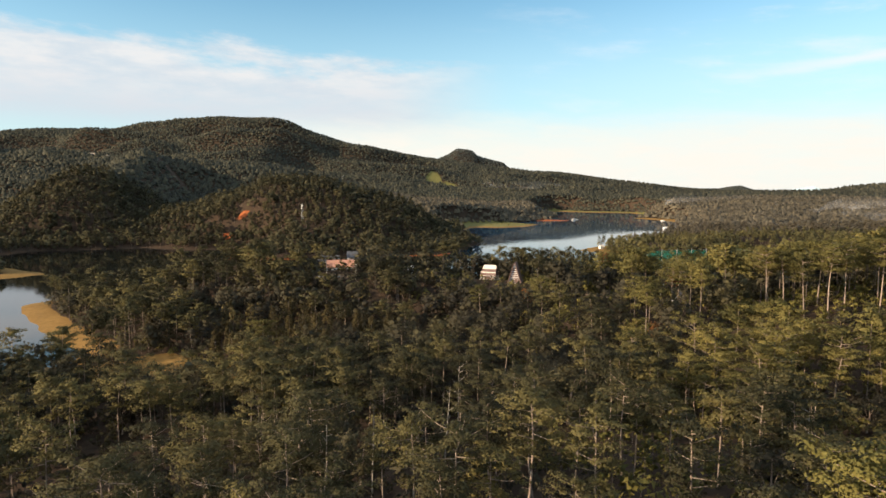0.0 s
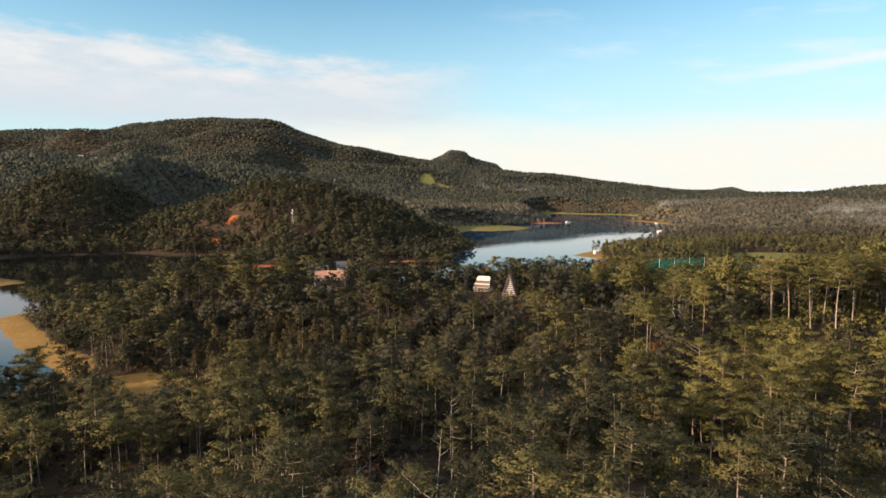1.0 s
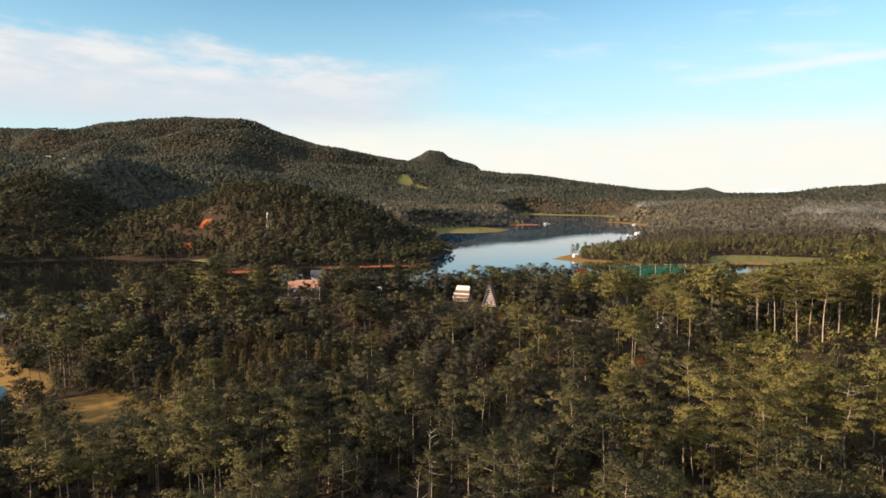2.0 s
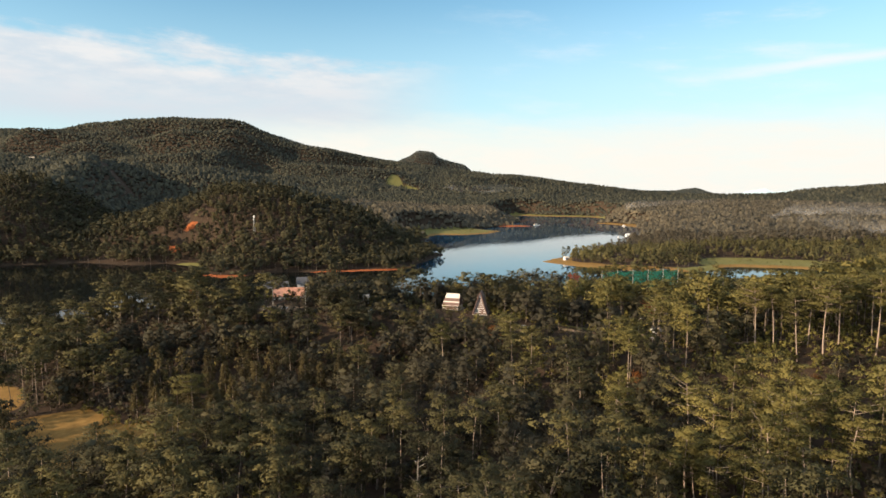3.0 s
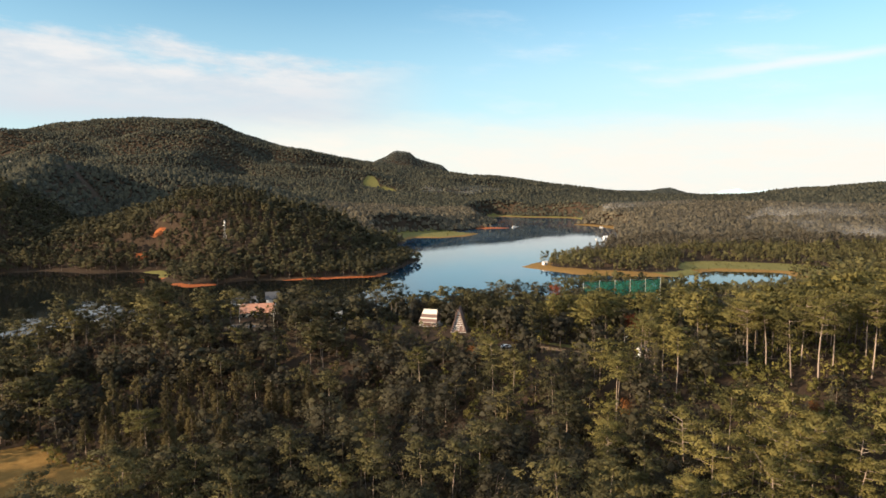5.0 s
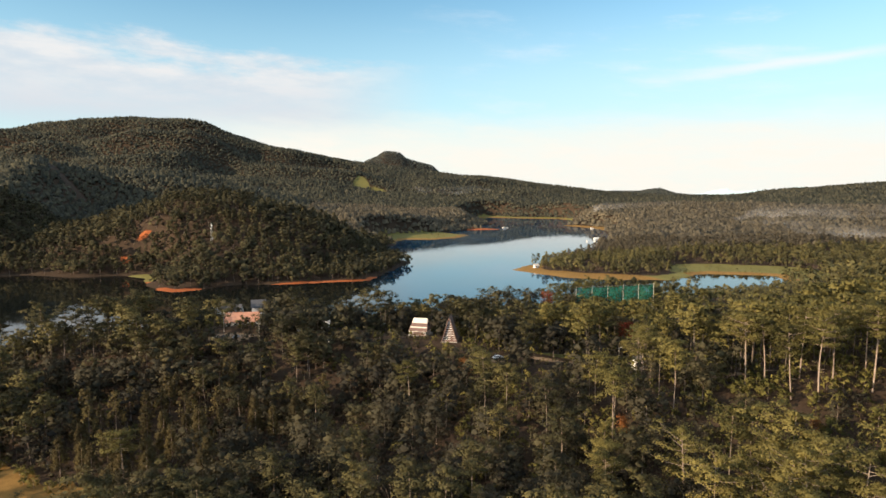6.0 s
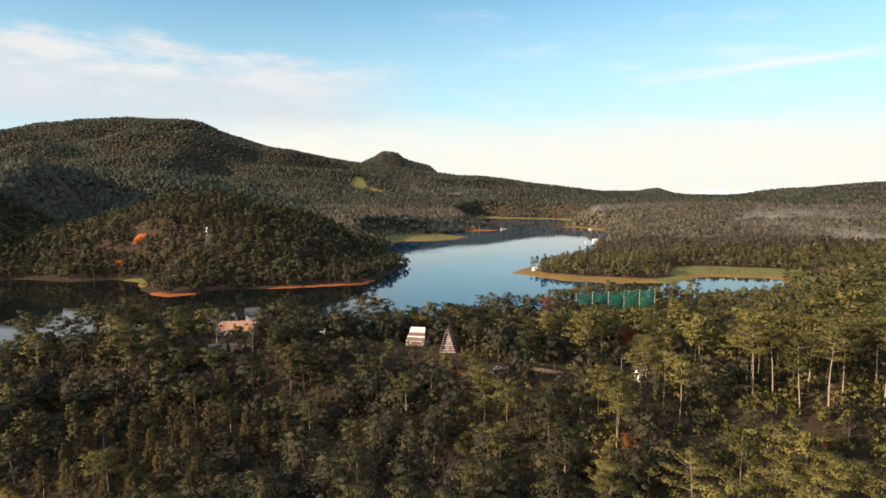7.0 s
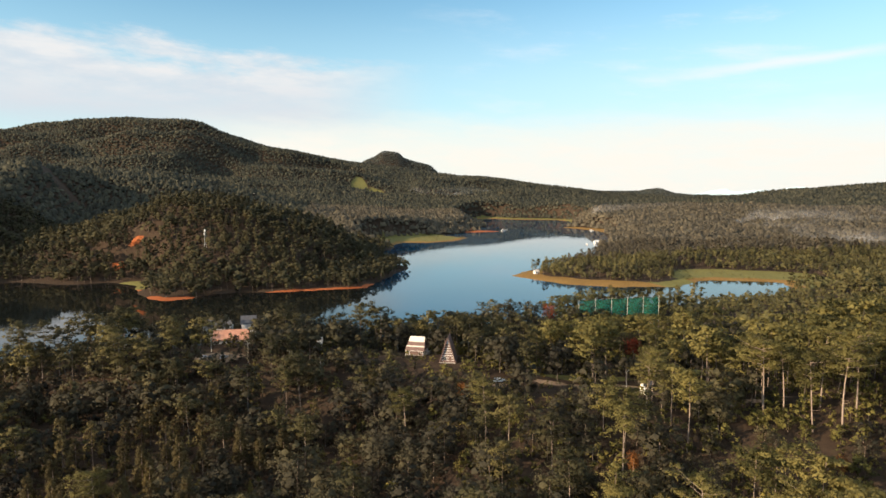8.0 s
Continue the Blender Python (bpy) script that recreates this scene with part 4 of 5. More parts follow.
def tuft(cs, rs, blades, size, r, sides, **kw):
    core = (OCT_V, OCT_F) if sides in (3, 7) else (ICO_V, ICO_F)
    return clumps_of(np.array(cs), np.array(rs), blades, size, r, core=core[0], core_faces=core[1], **kw)


def tube(points, radii, sides):
    """A tapered tube along points, as triangles."""
    P, V, F = [np.array(p, float) for p in points], [], []
    for k, (p, rad_) in enumerate(zip(P, radii)):
        way = P[min(k + 1, len(P) - 1)] - P[max(k - 1, 0)]
        way /= np.linalg.norm(way) + 1e-9
        a = np.cross(way, (0.31, 0.95, 0.05))
        a /= np.linalg.norm(a) + 1e-9
        b = np.cross(way, a)
        for s in range(sides):
            t = 2 * math.pi * s / sides
            V.append(p + rad_ * (a * math.cos(t) + b * math.sin(t)))
    for k in range(len(P) - 1):
        for s in range(sides):
            q = [k * sides + s, k * sides + (s + 1) % sides, (k + 1) * sides + (s + 1) % sides, (k + 1) * sides + s]
            F += [(q[0], q[1], q[2]), (q[0], q[2], q[3])]
    return np.array(V), np.array(F)


def mesh_of(name, V, F, mat, tint=None, shade=False, normals=None):
    me = bpy.data.meshes.new(name)
    me.vertices.add(len(V))
    me.vertices.foreach_set("co", np.asarray(V, np.float32).ravel())
    me.loops.add(len(F) * 3)
    me.loops.foreach_set("vertex_index", np.asarray(F, np.int32).ravel())
    me.polygons.add(len(F))
    me.polygons.foreach_set("loop_start", np.arange(0, len(F) * 3, 3, dtype=np.int32))
    if shade:
        me.polygons.foreach_set("use_smooth", np.ones(len(F), bool))
    me.materials.append(mat)
    me.update(calc_edges=True)
    if tint is not None:
        me.attributes.new("tint", "FLOAT", "POINT").data.foreach_set("value", np.asarray(tint, np.float32))
    me.validate()
    if normals is not None:
        me.normals_split_custom_set_from_vertices(normals.tolist())
    return me


def merge(pieces):
    V, F, k = [], [], 0
    for v, f in pieces:
        V.append(v), F.append(f + k)
        k += len(v)
    return np.vstack(V), np.vstack(F)


def pine_shape(r, h, limbs, blades, size, sides=7, low=(0.46, 0.60), heart=0.0, plates=3):
    """Bare leaning stem under an open crown of flat needle plates on rising limbs: wood (V, F) and foliage (V, F)."""
    far = sides == 3
    lean, bend = r.normal(0, 0.03 * h, 2), r.normal(0, 0.015 * h, 2)

    def stem(k):
        return np.array([lean[0] * k + bend[0] * math.sin(k * 4), lean[1] * k + bend[1] * math.sin(k * 3.3), h * k])
    ks = np.linspace(0, 0.95, 3 if far else 8)
    wood = [tube([stem(k) for k in ks], [0.0098 * h * (1 - 0.80 * k) + 0.02 for k in ks], sides)]
    cs, rs = [], []
    low = r.uniform(*low)
    spread = r.uniform(0.17, 0.24)
    turn, skew = r.uniform(0, 6), r.uniform(0, 6.28)
    for i in range(limbs):
        k = low + (0.94 - low) * (i + r.uniform(0.2, 0.8)) / limbs
        turn += 2.4 + r.normal(0, 0.45)
        top = (k - low) / (0.96 - low)
        reach = h * spread * r.uniform(0.62, 1.2) * (0.62 + 0.62 * math.sin(math.pi * (0.16 + 0.72 * top))) * (1 + 0.25 * math.cos(turn - skew))
        a = stem(k)
        rise = r.uniform(0.02, 0.30) + 0.25 * top
        tip = a + np.array([math.cos(turn) * reach, math.sin(turn) * reach, reach * rise])
        knee = (a + tip) / 2 - (0, 0, 0.06 * reach)
        if not far:
            wood.append(tube([a, knee, tip], [0.0036 * h, 0.0024 * h, 0.0010 * h], 4))
        side = np.array([-math.sin(turn), math.cos(turn), 0.0])
        for q in np.linspace(0.45, 1.0, plates):
            c = a + (tip - a) * q + side * r.normal(0, 0.18) * reach + (0, 0, r.normal(0, 0.006 * h))
            s = h * r.uniform(0.058, 0.092) * (1.15 - 0.25 * top) * (1.25 if far else 1.0)
            cs.append(c + (0, 0, 0.12 * s)), rs.append((s * r.uniform(0.85, 1.25), s * r.uniform(0.85, 1.25), s * r.uniform(0.26, 0.44)))
    for k in (0.93, 0.985):
        for _ in range(2):
            s = h * r.uniform(0.05, 0.075)
            cs.append(stem(k) + r.normal(0, 0.026 * h, 3) * (1, 1, 0.4)), rs.append((s, s, s * 0.5))
    for _ in range(0 if far else 4):   # dead stubs on the stem
        k, t = r.uniform(0.25, low), r.uniform(0, 6.28)
        a = stem(k)
        wood.append(tube([a, a + np.array([math.cos(t), math.sin(t), 0.25]) * h * r.uniform(0.04, 0.10)], [0.0022 * h, 0.0008 * h], 3))
    return merge(wood), tuft(cs, rs, blades, size, r, sides, heart=heart, up=0.9)


def broad_shape(r, h, clumps, blades, size, sides=6, wide=0.44, low=0.22, heart=0.0):
    """Round uneven crown of many clumps on a short forked stem."""
    far = sides == 3
    wood = [tube([(0, 0, 0), (0, 0, h * 0.6)], [0.018 * h, 0.006 * h], 3)] if far else [tube([(0, 0, 0), (r.normal(0, .2), r.normal(0, .2), h * 0.35), (r.normal(0, .5), r.normal(0, .5), h * 0.75)], [0.018 * h, 0.013 * h, 0.004 * h], sides)]
    cs, rs = [], []
    skew = r.uniform(0, 6.28)
    for i in range(clumps):
        z = low + (0.86 - low) * ((i + r.uniform(0, 1)) / clumps) ** 0.85
        t, q = i * 2.4 + r.normal(0, 0.4), r.uniform(0.45, 1.0) ** 0.5
        girth = h * (wide - 0.12) * math.sqrt(max(0.05, 1 - ((z - 0.52) / 0.46) ** 2)) * (1 + 0.22 * math.cos(t - skew)) * r.uniform(0.8, 1.12)
        c = np.array([math.cos(t) * girth * q, math.sin(t) * girth * q, z * h])
        s = h * (r.uniform(0.18, 0.26) if far else r.uniform(0.13, 0.19))
        cs.append(c), rs.append((s, s, s * 0.78))
        if i % 3 == 0 and not far:
            wood.append(tube([(0, 0, h * 0.3), c * (0.5, 0.5, 0.8), c], [0.007 * h, 0.005 * h, 0.002 * h], 3))
    return merge(wood), tuft(cs, rs, blades, size, r, sides, heart=heart)


def column_shape(r, h, clumps, blades, size, sides=6):
    """Upright tapering crown, feathery and uneven."""
    wood = [tube([(0, 0, 0), (0, 0, h * 0.8)], [0.011 * h, 0.003 * h], 3)] if sides == 3 else [tube([(0, 0, 0), (r.normal(0, .15), r.normal(0, .15), h * 0.5), (0, 0, h * 0.98)], [0.011 * h, 0.007 * h, 0.002 * h], sides)]
    cs, rs = [], []
    for i in range(clumps):
        z = 0.20 + 0.76 * (i + r.uniform(0, 1)) / clumps
        girth = h * 0.24 * (1.08 - z) ** 0.75
        t = i * 2.4 + r.normal(0, 0.4)
        c = np.array([math.cos(t) * girth * 0.75, math.sin(t) * girth * 0.75, z * h])
        s = h * r.uniform(0.06, 0.09) * (1.25 - 0.6 * z)
        cs.append(c), rs.append((s, s, s * 1.25))
    return merge(wood), tuft(cs, rs, blades, size, r, sides, up=0.3, heart=0.4)


def bare_shape(r, h, sides=6):
    lean = r.normal(0, 0.04 * h, 2)
    def stem(k):
        return np.array([lean[0] * k, lean[1] * k, h * k])
    wood = [tube([stem(k) for k in (0, .4, .8, 1)], [0.009 * h, 0.007 * h, 0.004 * h, 0.001 * h], sides)]
    for i in range(9):
        a, t = stem(r.uniform(0.45, 0.95)), r.uniform(0, 6.28)
        b = a + np.array([math.cos(t), math.sin(t), r.uniform(0.2, 0.9)]) * h * r.uniform(0.06, 0.13)
        wood.append(tube([a, (a + b) / 2 + (0, 0, -0.1), b], [0.003 * h, 0.002 * h, 0.0008 * h], 4))
    return merge(wood)


def prototype(kind, label, wood, leaves, leaf_mat, bark, group):
    root = new(kind)
    root.empty_display_size = 0.5
    tagged(root, label, "tree", group)
    V, F = wood
    t = new("trunk", mesh_of("trunk", V, F, bark, shade=True))
    t.parent = root
    if leaves is not None:
        c = new("crown", mesh_of("crown", leaves[0], leaves[1], leaf_mat, np.zeros(len(leaves[0])), True, leaves[2]))
        c.parent = root
    return root


# tree sites: a jittered grid over the wooded land, thinned on clearings
HOUSE_ROOM = [(25.5, 331, 9), (37.5, 318, 7.5), (-59, 356, 8.5), (-54, 371, 6.5), (-69, 376, 6.5), (-19, 344, 5), (54, 291, 4), (104, 397, 5), (128.5, 340, 5), (104, 273, 4.5), (-62, 333, 7), (-106, 392, 5)]
# clearings with their highest growth (east, north, radius, metres)
LOW_GROWTH = [(130, 194, 18, 7), (152, 194, 20, 7), (112, 196, 12, 8), (-248, 767, 5, 8), (-262, 746, 5, 8), (-150, 400, 30, 8), (-122, 395, 24, 9), (-185, 385, 26, 9), (103, 387, 8, 6), (101, 377, 9, 9), (127, 331, 8, 5), (12, 326, 9, 4), (3, 322, 9, 7), (-7, 318, 9, 10), (-17, 314, 9, 13), (28, 313, 7, 4), (19, 310, 8, 7), (9, 306, 8, 10), (0, 303, 8, 13), (132, 210, 20, 9), (105, 212, 18, 9), (160, 212, 20, 10), (132, 232, 15, 7), (155, 234, 15, 7), (178, 234, 15, 8), (30, 307, 13, 5), (26, 293, 13, 7), (12, 331, 11, 5), (25, 319, 9, 4), (0, 331, 8, 8), (-57, 342, 11, 7), (-52, 327, 13, 11), (-70, 340, 9, 6), (-55, 364, 8, 5), (120, 390, 14, 9), (142, 396, 16, 11), (166, 402, 14, 13), (39, 304, 9, 6), (37, 291, 9, 10), (73, 281, 12, 3), (70, 268, 9, 7), (67, 256, 9, 11), (64, 244, 8, 14), (99, 279, 10, 3), (95, 266, 9, 7), (91, 254, 9, 11), (53, 282, 7, 4), (51, 271, 7, 9), (185, 350, 42, 14), (225, 400, 40, 12), (157, 386, 12, 5), (150, 370, 12, 9), (-10, 303, 6, 6), (-17, 333, 7, 7), (-165, 388, 24, 9), (-92, 203, 12, 12),
              (6, 334, 13, 9), (-80, 352, 13, 8), (-164, 724, 12, 7), (97, 373, 10, 7), (93, 359, 9, 12), (125, 330, 9, 5), (121, 318, 10, 8), (117, 306, 10, 11), (112, 292, 9, 14), (115, 338, 9, 7), (86, 384, 8, 9), (280, 470, 60, 8), (340, 520, 60, 8), (220, 480, 50, 10)]


def sites(step, lo, hi, spread, r, room=6.0):
    """Places within lo..hi metres and inside the wedge of land ahead."""
    g = np.arange(-hi, hi, step)
    X, Y = np.meshgrid(g, np.arange(-60 if lo < 100 else 0, hi, step))
    X = (X + r.uniform(-0.48, 0.48, X.shape) * step).ravel()
    Y = (Y + r.uniform(-0.48, 0.48, Y.shape) * step).ravel()
    rad_ = np.hypot(X, Y)
    ok = (rad_ >= lo) & (rad_ < hi) & (X > -(spread - 0.06) * (Y + 40) - 25) & (X < (spread + 0.10) * (Y + 40) + 25)
    X, Y = X[ok], Y[ok]
    if lo > 300:       # none on the far sides of the hills
        keep = height(X, Y + 4) - height(X, Y - 4) > -1.0
        X, Y = X[keep], Y[keep]
    d = shore_distance(X, Y)
    ok = d > room
    X, Y, d = X[ok], Y[ok], d[ok]
    cover = blobs(X, Y, CLEAR)
    ok = (cover < 0.5 + r.uniform(-0.1, 0.02, len(X))) & (d > strip_width(X, Y) + r.uniform(-3, 4, len(X)))
    ok &= ~((np.abs(X) < 95) & (Y > -25) & (Y < 67 + 5 * np.sin(X * 0.13)))          # the open ground from which the flight starts
    for cx, cy, cr in HOUSE_ROOM:
        ok &= np.hypot(X - cx, Y - cy) > cr
    X, Y, d = X[ok], Y[ok], d[ok]
    cap = np.full(len(X), 99.0)
    for cx, cy, cr, top in LOW_GROWTH:
        cap = np.where(np.hypot(X - cx, Y - cy) < cr, np.minimum(cap, top), cap)
    north = (Y > 370) & (Y < 470) & (X < 140) & (X > -90)          # lower growth on the bank behind the houses
    cap = np.where(north, np.minimum(cap, 13.5), cap)
    return X, Y, height(X, Y), cap


def choose(X, Y, cap, r):
    """0 pine, 1 broad, 2 column, 3 shrub, with a height for each."""
    n = len(X)
    u = r.uniform(0, 1, n)
    dip = np.exp(-(((X - 20) / 95) ** 2 + ((Y - 240) / 60) ** 2))
    west = np.exp(-(((X + 70) / 42) ** 2 + ((Y - 252) / 42) ** 2))
    pine = np.clip(0.40 + 0.35 * smooth(Y, 190, 110) + 0.34 * smooth(X - 0.12 * Y, 15, 80) - 0.45 * dip - 0.5 * west + 0.2 * np.sin(X / 23) * np.cos(Y / 19), 0.06, 0.85)
    kind = np.where(u < pine, 0, 1)
    v = r.uniform(0, 1, n)
    kind = np.where((kind == 1) & (v < 0.65 * west), 2, kind)
    kind = np.where((kind == 1) & (v > 0.62), 3, kind)
    tall = np.choose(kind, [r.uniform(14, 22, n) + 5.0 * smooth(X, 70, 110) * (Y > 165) * (Y < 330), r.uniform(8.5, 16.5, n), r.uniform(11, 17, n), r.uniform(3.0, 6.0, n)])
    north = (Y > 368) & (Y < 480) & (X < 210) & (X > -95)
    kind = np.where(north & (kind == 3), 1, kind)
    tall = np.where(north, r.uniform(9.0, 13.5, n), tall)
    squat = tall > cap
    kind = np.where(squat, np.where(cap < 8, 3, 1), kind)
    tall = np.where(squat, cap * r.uniform(0.62, 1.0, n), tall)
    return kind, tall


NEAR_KINDS = {
    0: ("pine_tree", "tall pine with a bare pale stem and flat green tufts", M_PINE, "pines of the near wood", 4),
    1: ("broadleaf_tree", "round olive-green broadleaf tree among the pines", M_BROAD, "broadleaf trees of the near wood", 3),
    2: ("slender_tree", "slender brownish-green feathery tree near the meadow", M_COLUMN, "slender trees by the meadow", 2),
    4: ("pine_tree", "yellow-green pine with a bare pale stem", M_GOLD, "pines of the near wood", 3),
    3: ("shrub", "low bright-green bush under the pines", M_SHRUB, "bushes of the near wood", 2),
}
X0, Y0, Z0, CAP0 = sites(7.0, 18, 470, 0.80, rng)
thin = rng.uniform(0, 1, len(X0))
gap = ((Y0 < 155) & ((relief(X0 * 1.7, Y0 * 1.7, 26) < -0.25) | (thin < 0.42))) | ((X0 > 70) & (Y0 > 150) & (Y0 < 340) & (thin < 0.36))
X0, Y0, Z0, CAP0 = (v[~gap] for v in (X0, Y0, Z0, CAP0))
K0, H0 = choose(X0, Y0, CAP0, rng)
K0 = np.where((K0 == 0) & (X0 - 0.15 * (Y0 - 230) + 14 * relief(X0, Y0, 20) > 66) & (Y0 > 140), 4, K0)          # a yellow-green stand, its colour lightened as if in stronger sun
order = np.argsort(np.hypot(X0, Y0 - 20))
protos = {}
for k, (name, label, mat, group, count) in NEAR_KINDS.items():
    made = []
    for i in range(count):
        if k in (0, 4):
            w, l = pine_shape(rng, 22, 15, 62, 0.24, heart=0.26)
        elif k == 1:
            w, l = broad_shape(rng, 11, 24, 105, 0.17, heart=0.36)
        elif k == 2:
            w, l = column_shape(rng, 15, 30, 80, 0.20)
        else:
            w, l = broad_shape(rng, 5, 10, 90, 0.14, 4, 0.5, 0.15, 0.45)
        made.append((w, l))
    protos[k] = made
base_h = {0: 22, 1: 11, 2: 15, 3: 5, 4: 22}
LIMIT = {0: 100, 1: 75, 2: 25, 3: 40, 4: 30}
used = {k: 0 for k in LIMIT}
near_objects = {k: [] for k in LIMIT}
rest = []
for i in order:
    k = int(K0[i])
    if used[k] >= LIMIT[k]:
        rest.append(i)
        continue
    m = pose(X0[i], Y0[i], Z0[i] - 0.15, 0, 0, rng.uniform(0, 360))
    s = H0[i] / base_h[k]
    m = m @ Matrix.Diagonal((s * rng.uniform(0.9, 1.15), s * rng.uniform(0.9, 1.15), s, 1))
    j = used[k] % len(protos[k])
    used[k] += 1
    name, label, mat, group, count = NEAR_KINDS[k]
    if len(near_objects[k]) < count:
        w, l = protos[k][j]
        ob = prototype(name, label, w, l, mat, M_BARK, group)
        near_objects[k].append(ob)
        ob.matrix_basis = m
    else:
        src = near_objects[k][j]
        c = copy_thing(src, Matrix.Identity(4))
        c.matrix_basis = m

# the woods past them, joined
UP = np.array([0, 0, 1.0])


def woods(name, label, X, Y, Z, K, H, shapes, mats, r):
    """One joined object for each kind; shapes[k]: list of (wood or None, leaves)."""
    TV, TF, tn = [], [], 0
    for k in sorted(set(K.tolist())):
        LV, LF, LN, T, ln = [], [], [], [], 0
        for i in np.nonzero(K == k)[0]:
            w, l, hh = shapes[k][r.integers(len(shapes[k]))]
            s = H[i] / hh
            t = r.uniform(0, 6.28)
            c_, s_ = math.cos(t) * s, math.sin(t) * s
            M = np.array([[c_, s_, 0], [-s_, c_, 0], [0, 0, s]])
            at = np.array([X[i], Y[i], Z[i] - 0.2])
            LV.append(l[0] @ M + at), LF.append(l[1] + ln)
            LN.append(l[2] @ (M / s))
            ln += len(l[0])
            T.append(np.full(len(l[0]), r.uniform(0, 1)))
            v = w[0] @ M + at
            TV.append(v), TF.append(w[1] + tn)
            tn += len(v)
        if "hill" in name:      # seen from far off a wood shades as one surface
            LN = [0.55 * q + 0.6 * UP for q in LN]
        tagged(new(name + "_crowns", mesh_of(name, np.vstack(LV), np.vstack(LF), mats[k], np.concatenate(T), True, np.vstack(LN))), label, "forest", kind="stuff")
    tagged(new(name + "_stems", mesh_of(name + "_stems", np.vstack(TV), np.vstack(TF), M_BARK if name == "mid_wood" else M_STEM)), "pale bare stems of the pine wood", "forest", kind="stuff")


rest = np.array(rest, int)
mid_shapes = {
    0: [(*pine_shape(rng, 22, 12, 46, 0.34, 3, (0.48, 0.66), 0.34, 2), 22) for _ in range(9)],
    1: [(*broad_shape(rng, 11, 14, 62, 0.25, 3, 0.46, 0.2, 0.42), 11) for _ in range(8)],
    2: [(*column_shape(rng, 15, 20, 34, 0.34, 3), 15) for _ in range(5)],
    3: [(*broad_shape(rng, 5, 7, 40, 0.25, 3, 0.5, 0.15, 0.5), 5) for _ in range(4)],
}
back_shapes = {
    0: [(*pine_shape(rng, 22, 11, 19, 0.54, 3, (0.50, 0.68), 0.40, 2), 22) for _ in range(9)],
    1: [(*broad_shape(rng, 11, 11, 23, 0.46, 3, 0.46, 0.2, 0.5), 11) for _ in range(8)],
    2: [(*column_shape(rng, 15, 16, 20, 0.42, 3), 15) for _ in range(5)],
    3: [(*broad_shape(rng, 5, 5, 11, 0.40, 3, 0.5, 0.15, 0.5), 5) for _ in range(4)],
}
# undergrowth that closes the gaps
X2, Y2, Z2, C2 = sites(6.6, 75, 470, 0.80, rng, 3.0)
H2 = np.minimum(rng.uniform(3.0, 7.5, len(X2)), C2 * 0.8)
# bright green bushes east of 25 m; their paler leaves also paint sunlight
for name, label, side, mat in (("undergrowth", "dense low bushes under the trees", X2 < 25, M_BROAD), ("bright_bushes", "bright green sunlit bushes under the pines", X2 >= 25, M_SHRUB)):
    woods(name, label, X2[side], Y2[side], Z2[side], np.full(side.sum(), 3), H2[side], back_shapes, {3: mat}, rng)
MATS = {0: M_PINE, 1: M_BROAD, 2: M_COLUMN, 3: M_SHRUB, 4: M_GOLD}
mid_shapes[4], back_shapes[4] = mid_shapes[0], back_shapes[0]
fore = np.hypot(X0[rest], Y0[rest]) < 265
for name, label, idx, shapes in (("mid_wood", "mixed pine and broadleaf wood below the houses", rest[fore], mid_shapes), ("back_wood", "mixed pine and broadleaf wood round the houses", rest[~fore], back_shapes)):
    woods(name, label, X0[idx], Y0[idx], Z0[idx], K0[idx], H0[idx], shapes, MATS, rng)

X1, Y1, Z1, C1 = sites(8.2, 470, 1080, 0.80, rng, 0.5)
K1 = (rng.uniform(0, 1, len(X1)) > 0.45).astype(int)
H1 = np.minimum(C1, np.where(K1 == 0, rng.uniform(11, 18.5, len(X1)), rng.uniform(9, 15.5, len(X1))))
H1 = np.where((X1 > 140) & (Y1 > 630), H1 * 0.76, H1)          # younger trees on the spit and the shore behind it
hill_shapes = {
    0: [(*pine_shape(rng, 20, 8, 8, 1.25, 3, (0.30, 0.5), 0.78, 1), 20) for _ in range(7)],
    1: [(*broad_shape(rng, 12, 8, 8, 0.95, 3, 0.54, 0.20, 0.78), 12) for _ in range(6)],
}
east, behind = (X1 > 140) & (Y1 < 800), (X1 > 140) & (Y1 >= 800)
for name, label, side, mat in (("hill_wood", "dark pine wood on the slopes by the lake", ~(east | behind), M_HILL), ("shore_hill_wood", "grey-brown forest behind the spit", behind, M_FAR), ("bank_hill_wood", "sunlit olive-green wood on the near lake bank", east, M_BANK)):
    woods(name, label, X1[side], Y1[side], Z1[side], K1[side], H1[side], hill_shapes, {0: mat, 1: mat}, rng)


# reed and bush clumps on the open shore meadows
X3, Y3 = rng.uniform(90, 520, 9000), rng.uniform(560, 1560, 9000)
d3 = shore_distance(X3, Y3)
keep = (strip_cover(X3, Y3, d3, "grass") > 0.6) & (d3 > 1.5) & (relief(X3, Y3, 11) > rng.uniform(-0.5, 0.6, len(X3)))
X3, Y3 = X3[keep], Y3[keep]
reed_shapes = {3: [(*broad_shape(rng, 5, 4, 10, 0.5, 3, 0.6, 0.15, 0.6), 5) for _ in range(4)]}
woods("reeds", "dry yellow-green reed and bush clumps on the shore meadow", X3, Y3, height(X3, Y3), np.full(len(X3), 3), rng.uniform(0.7, 2.6, len(X3)), reed_shapes, {3: M_GOLD}, rng)


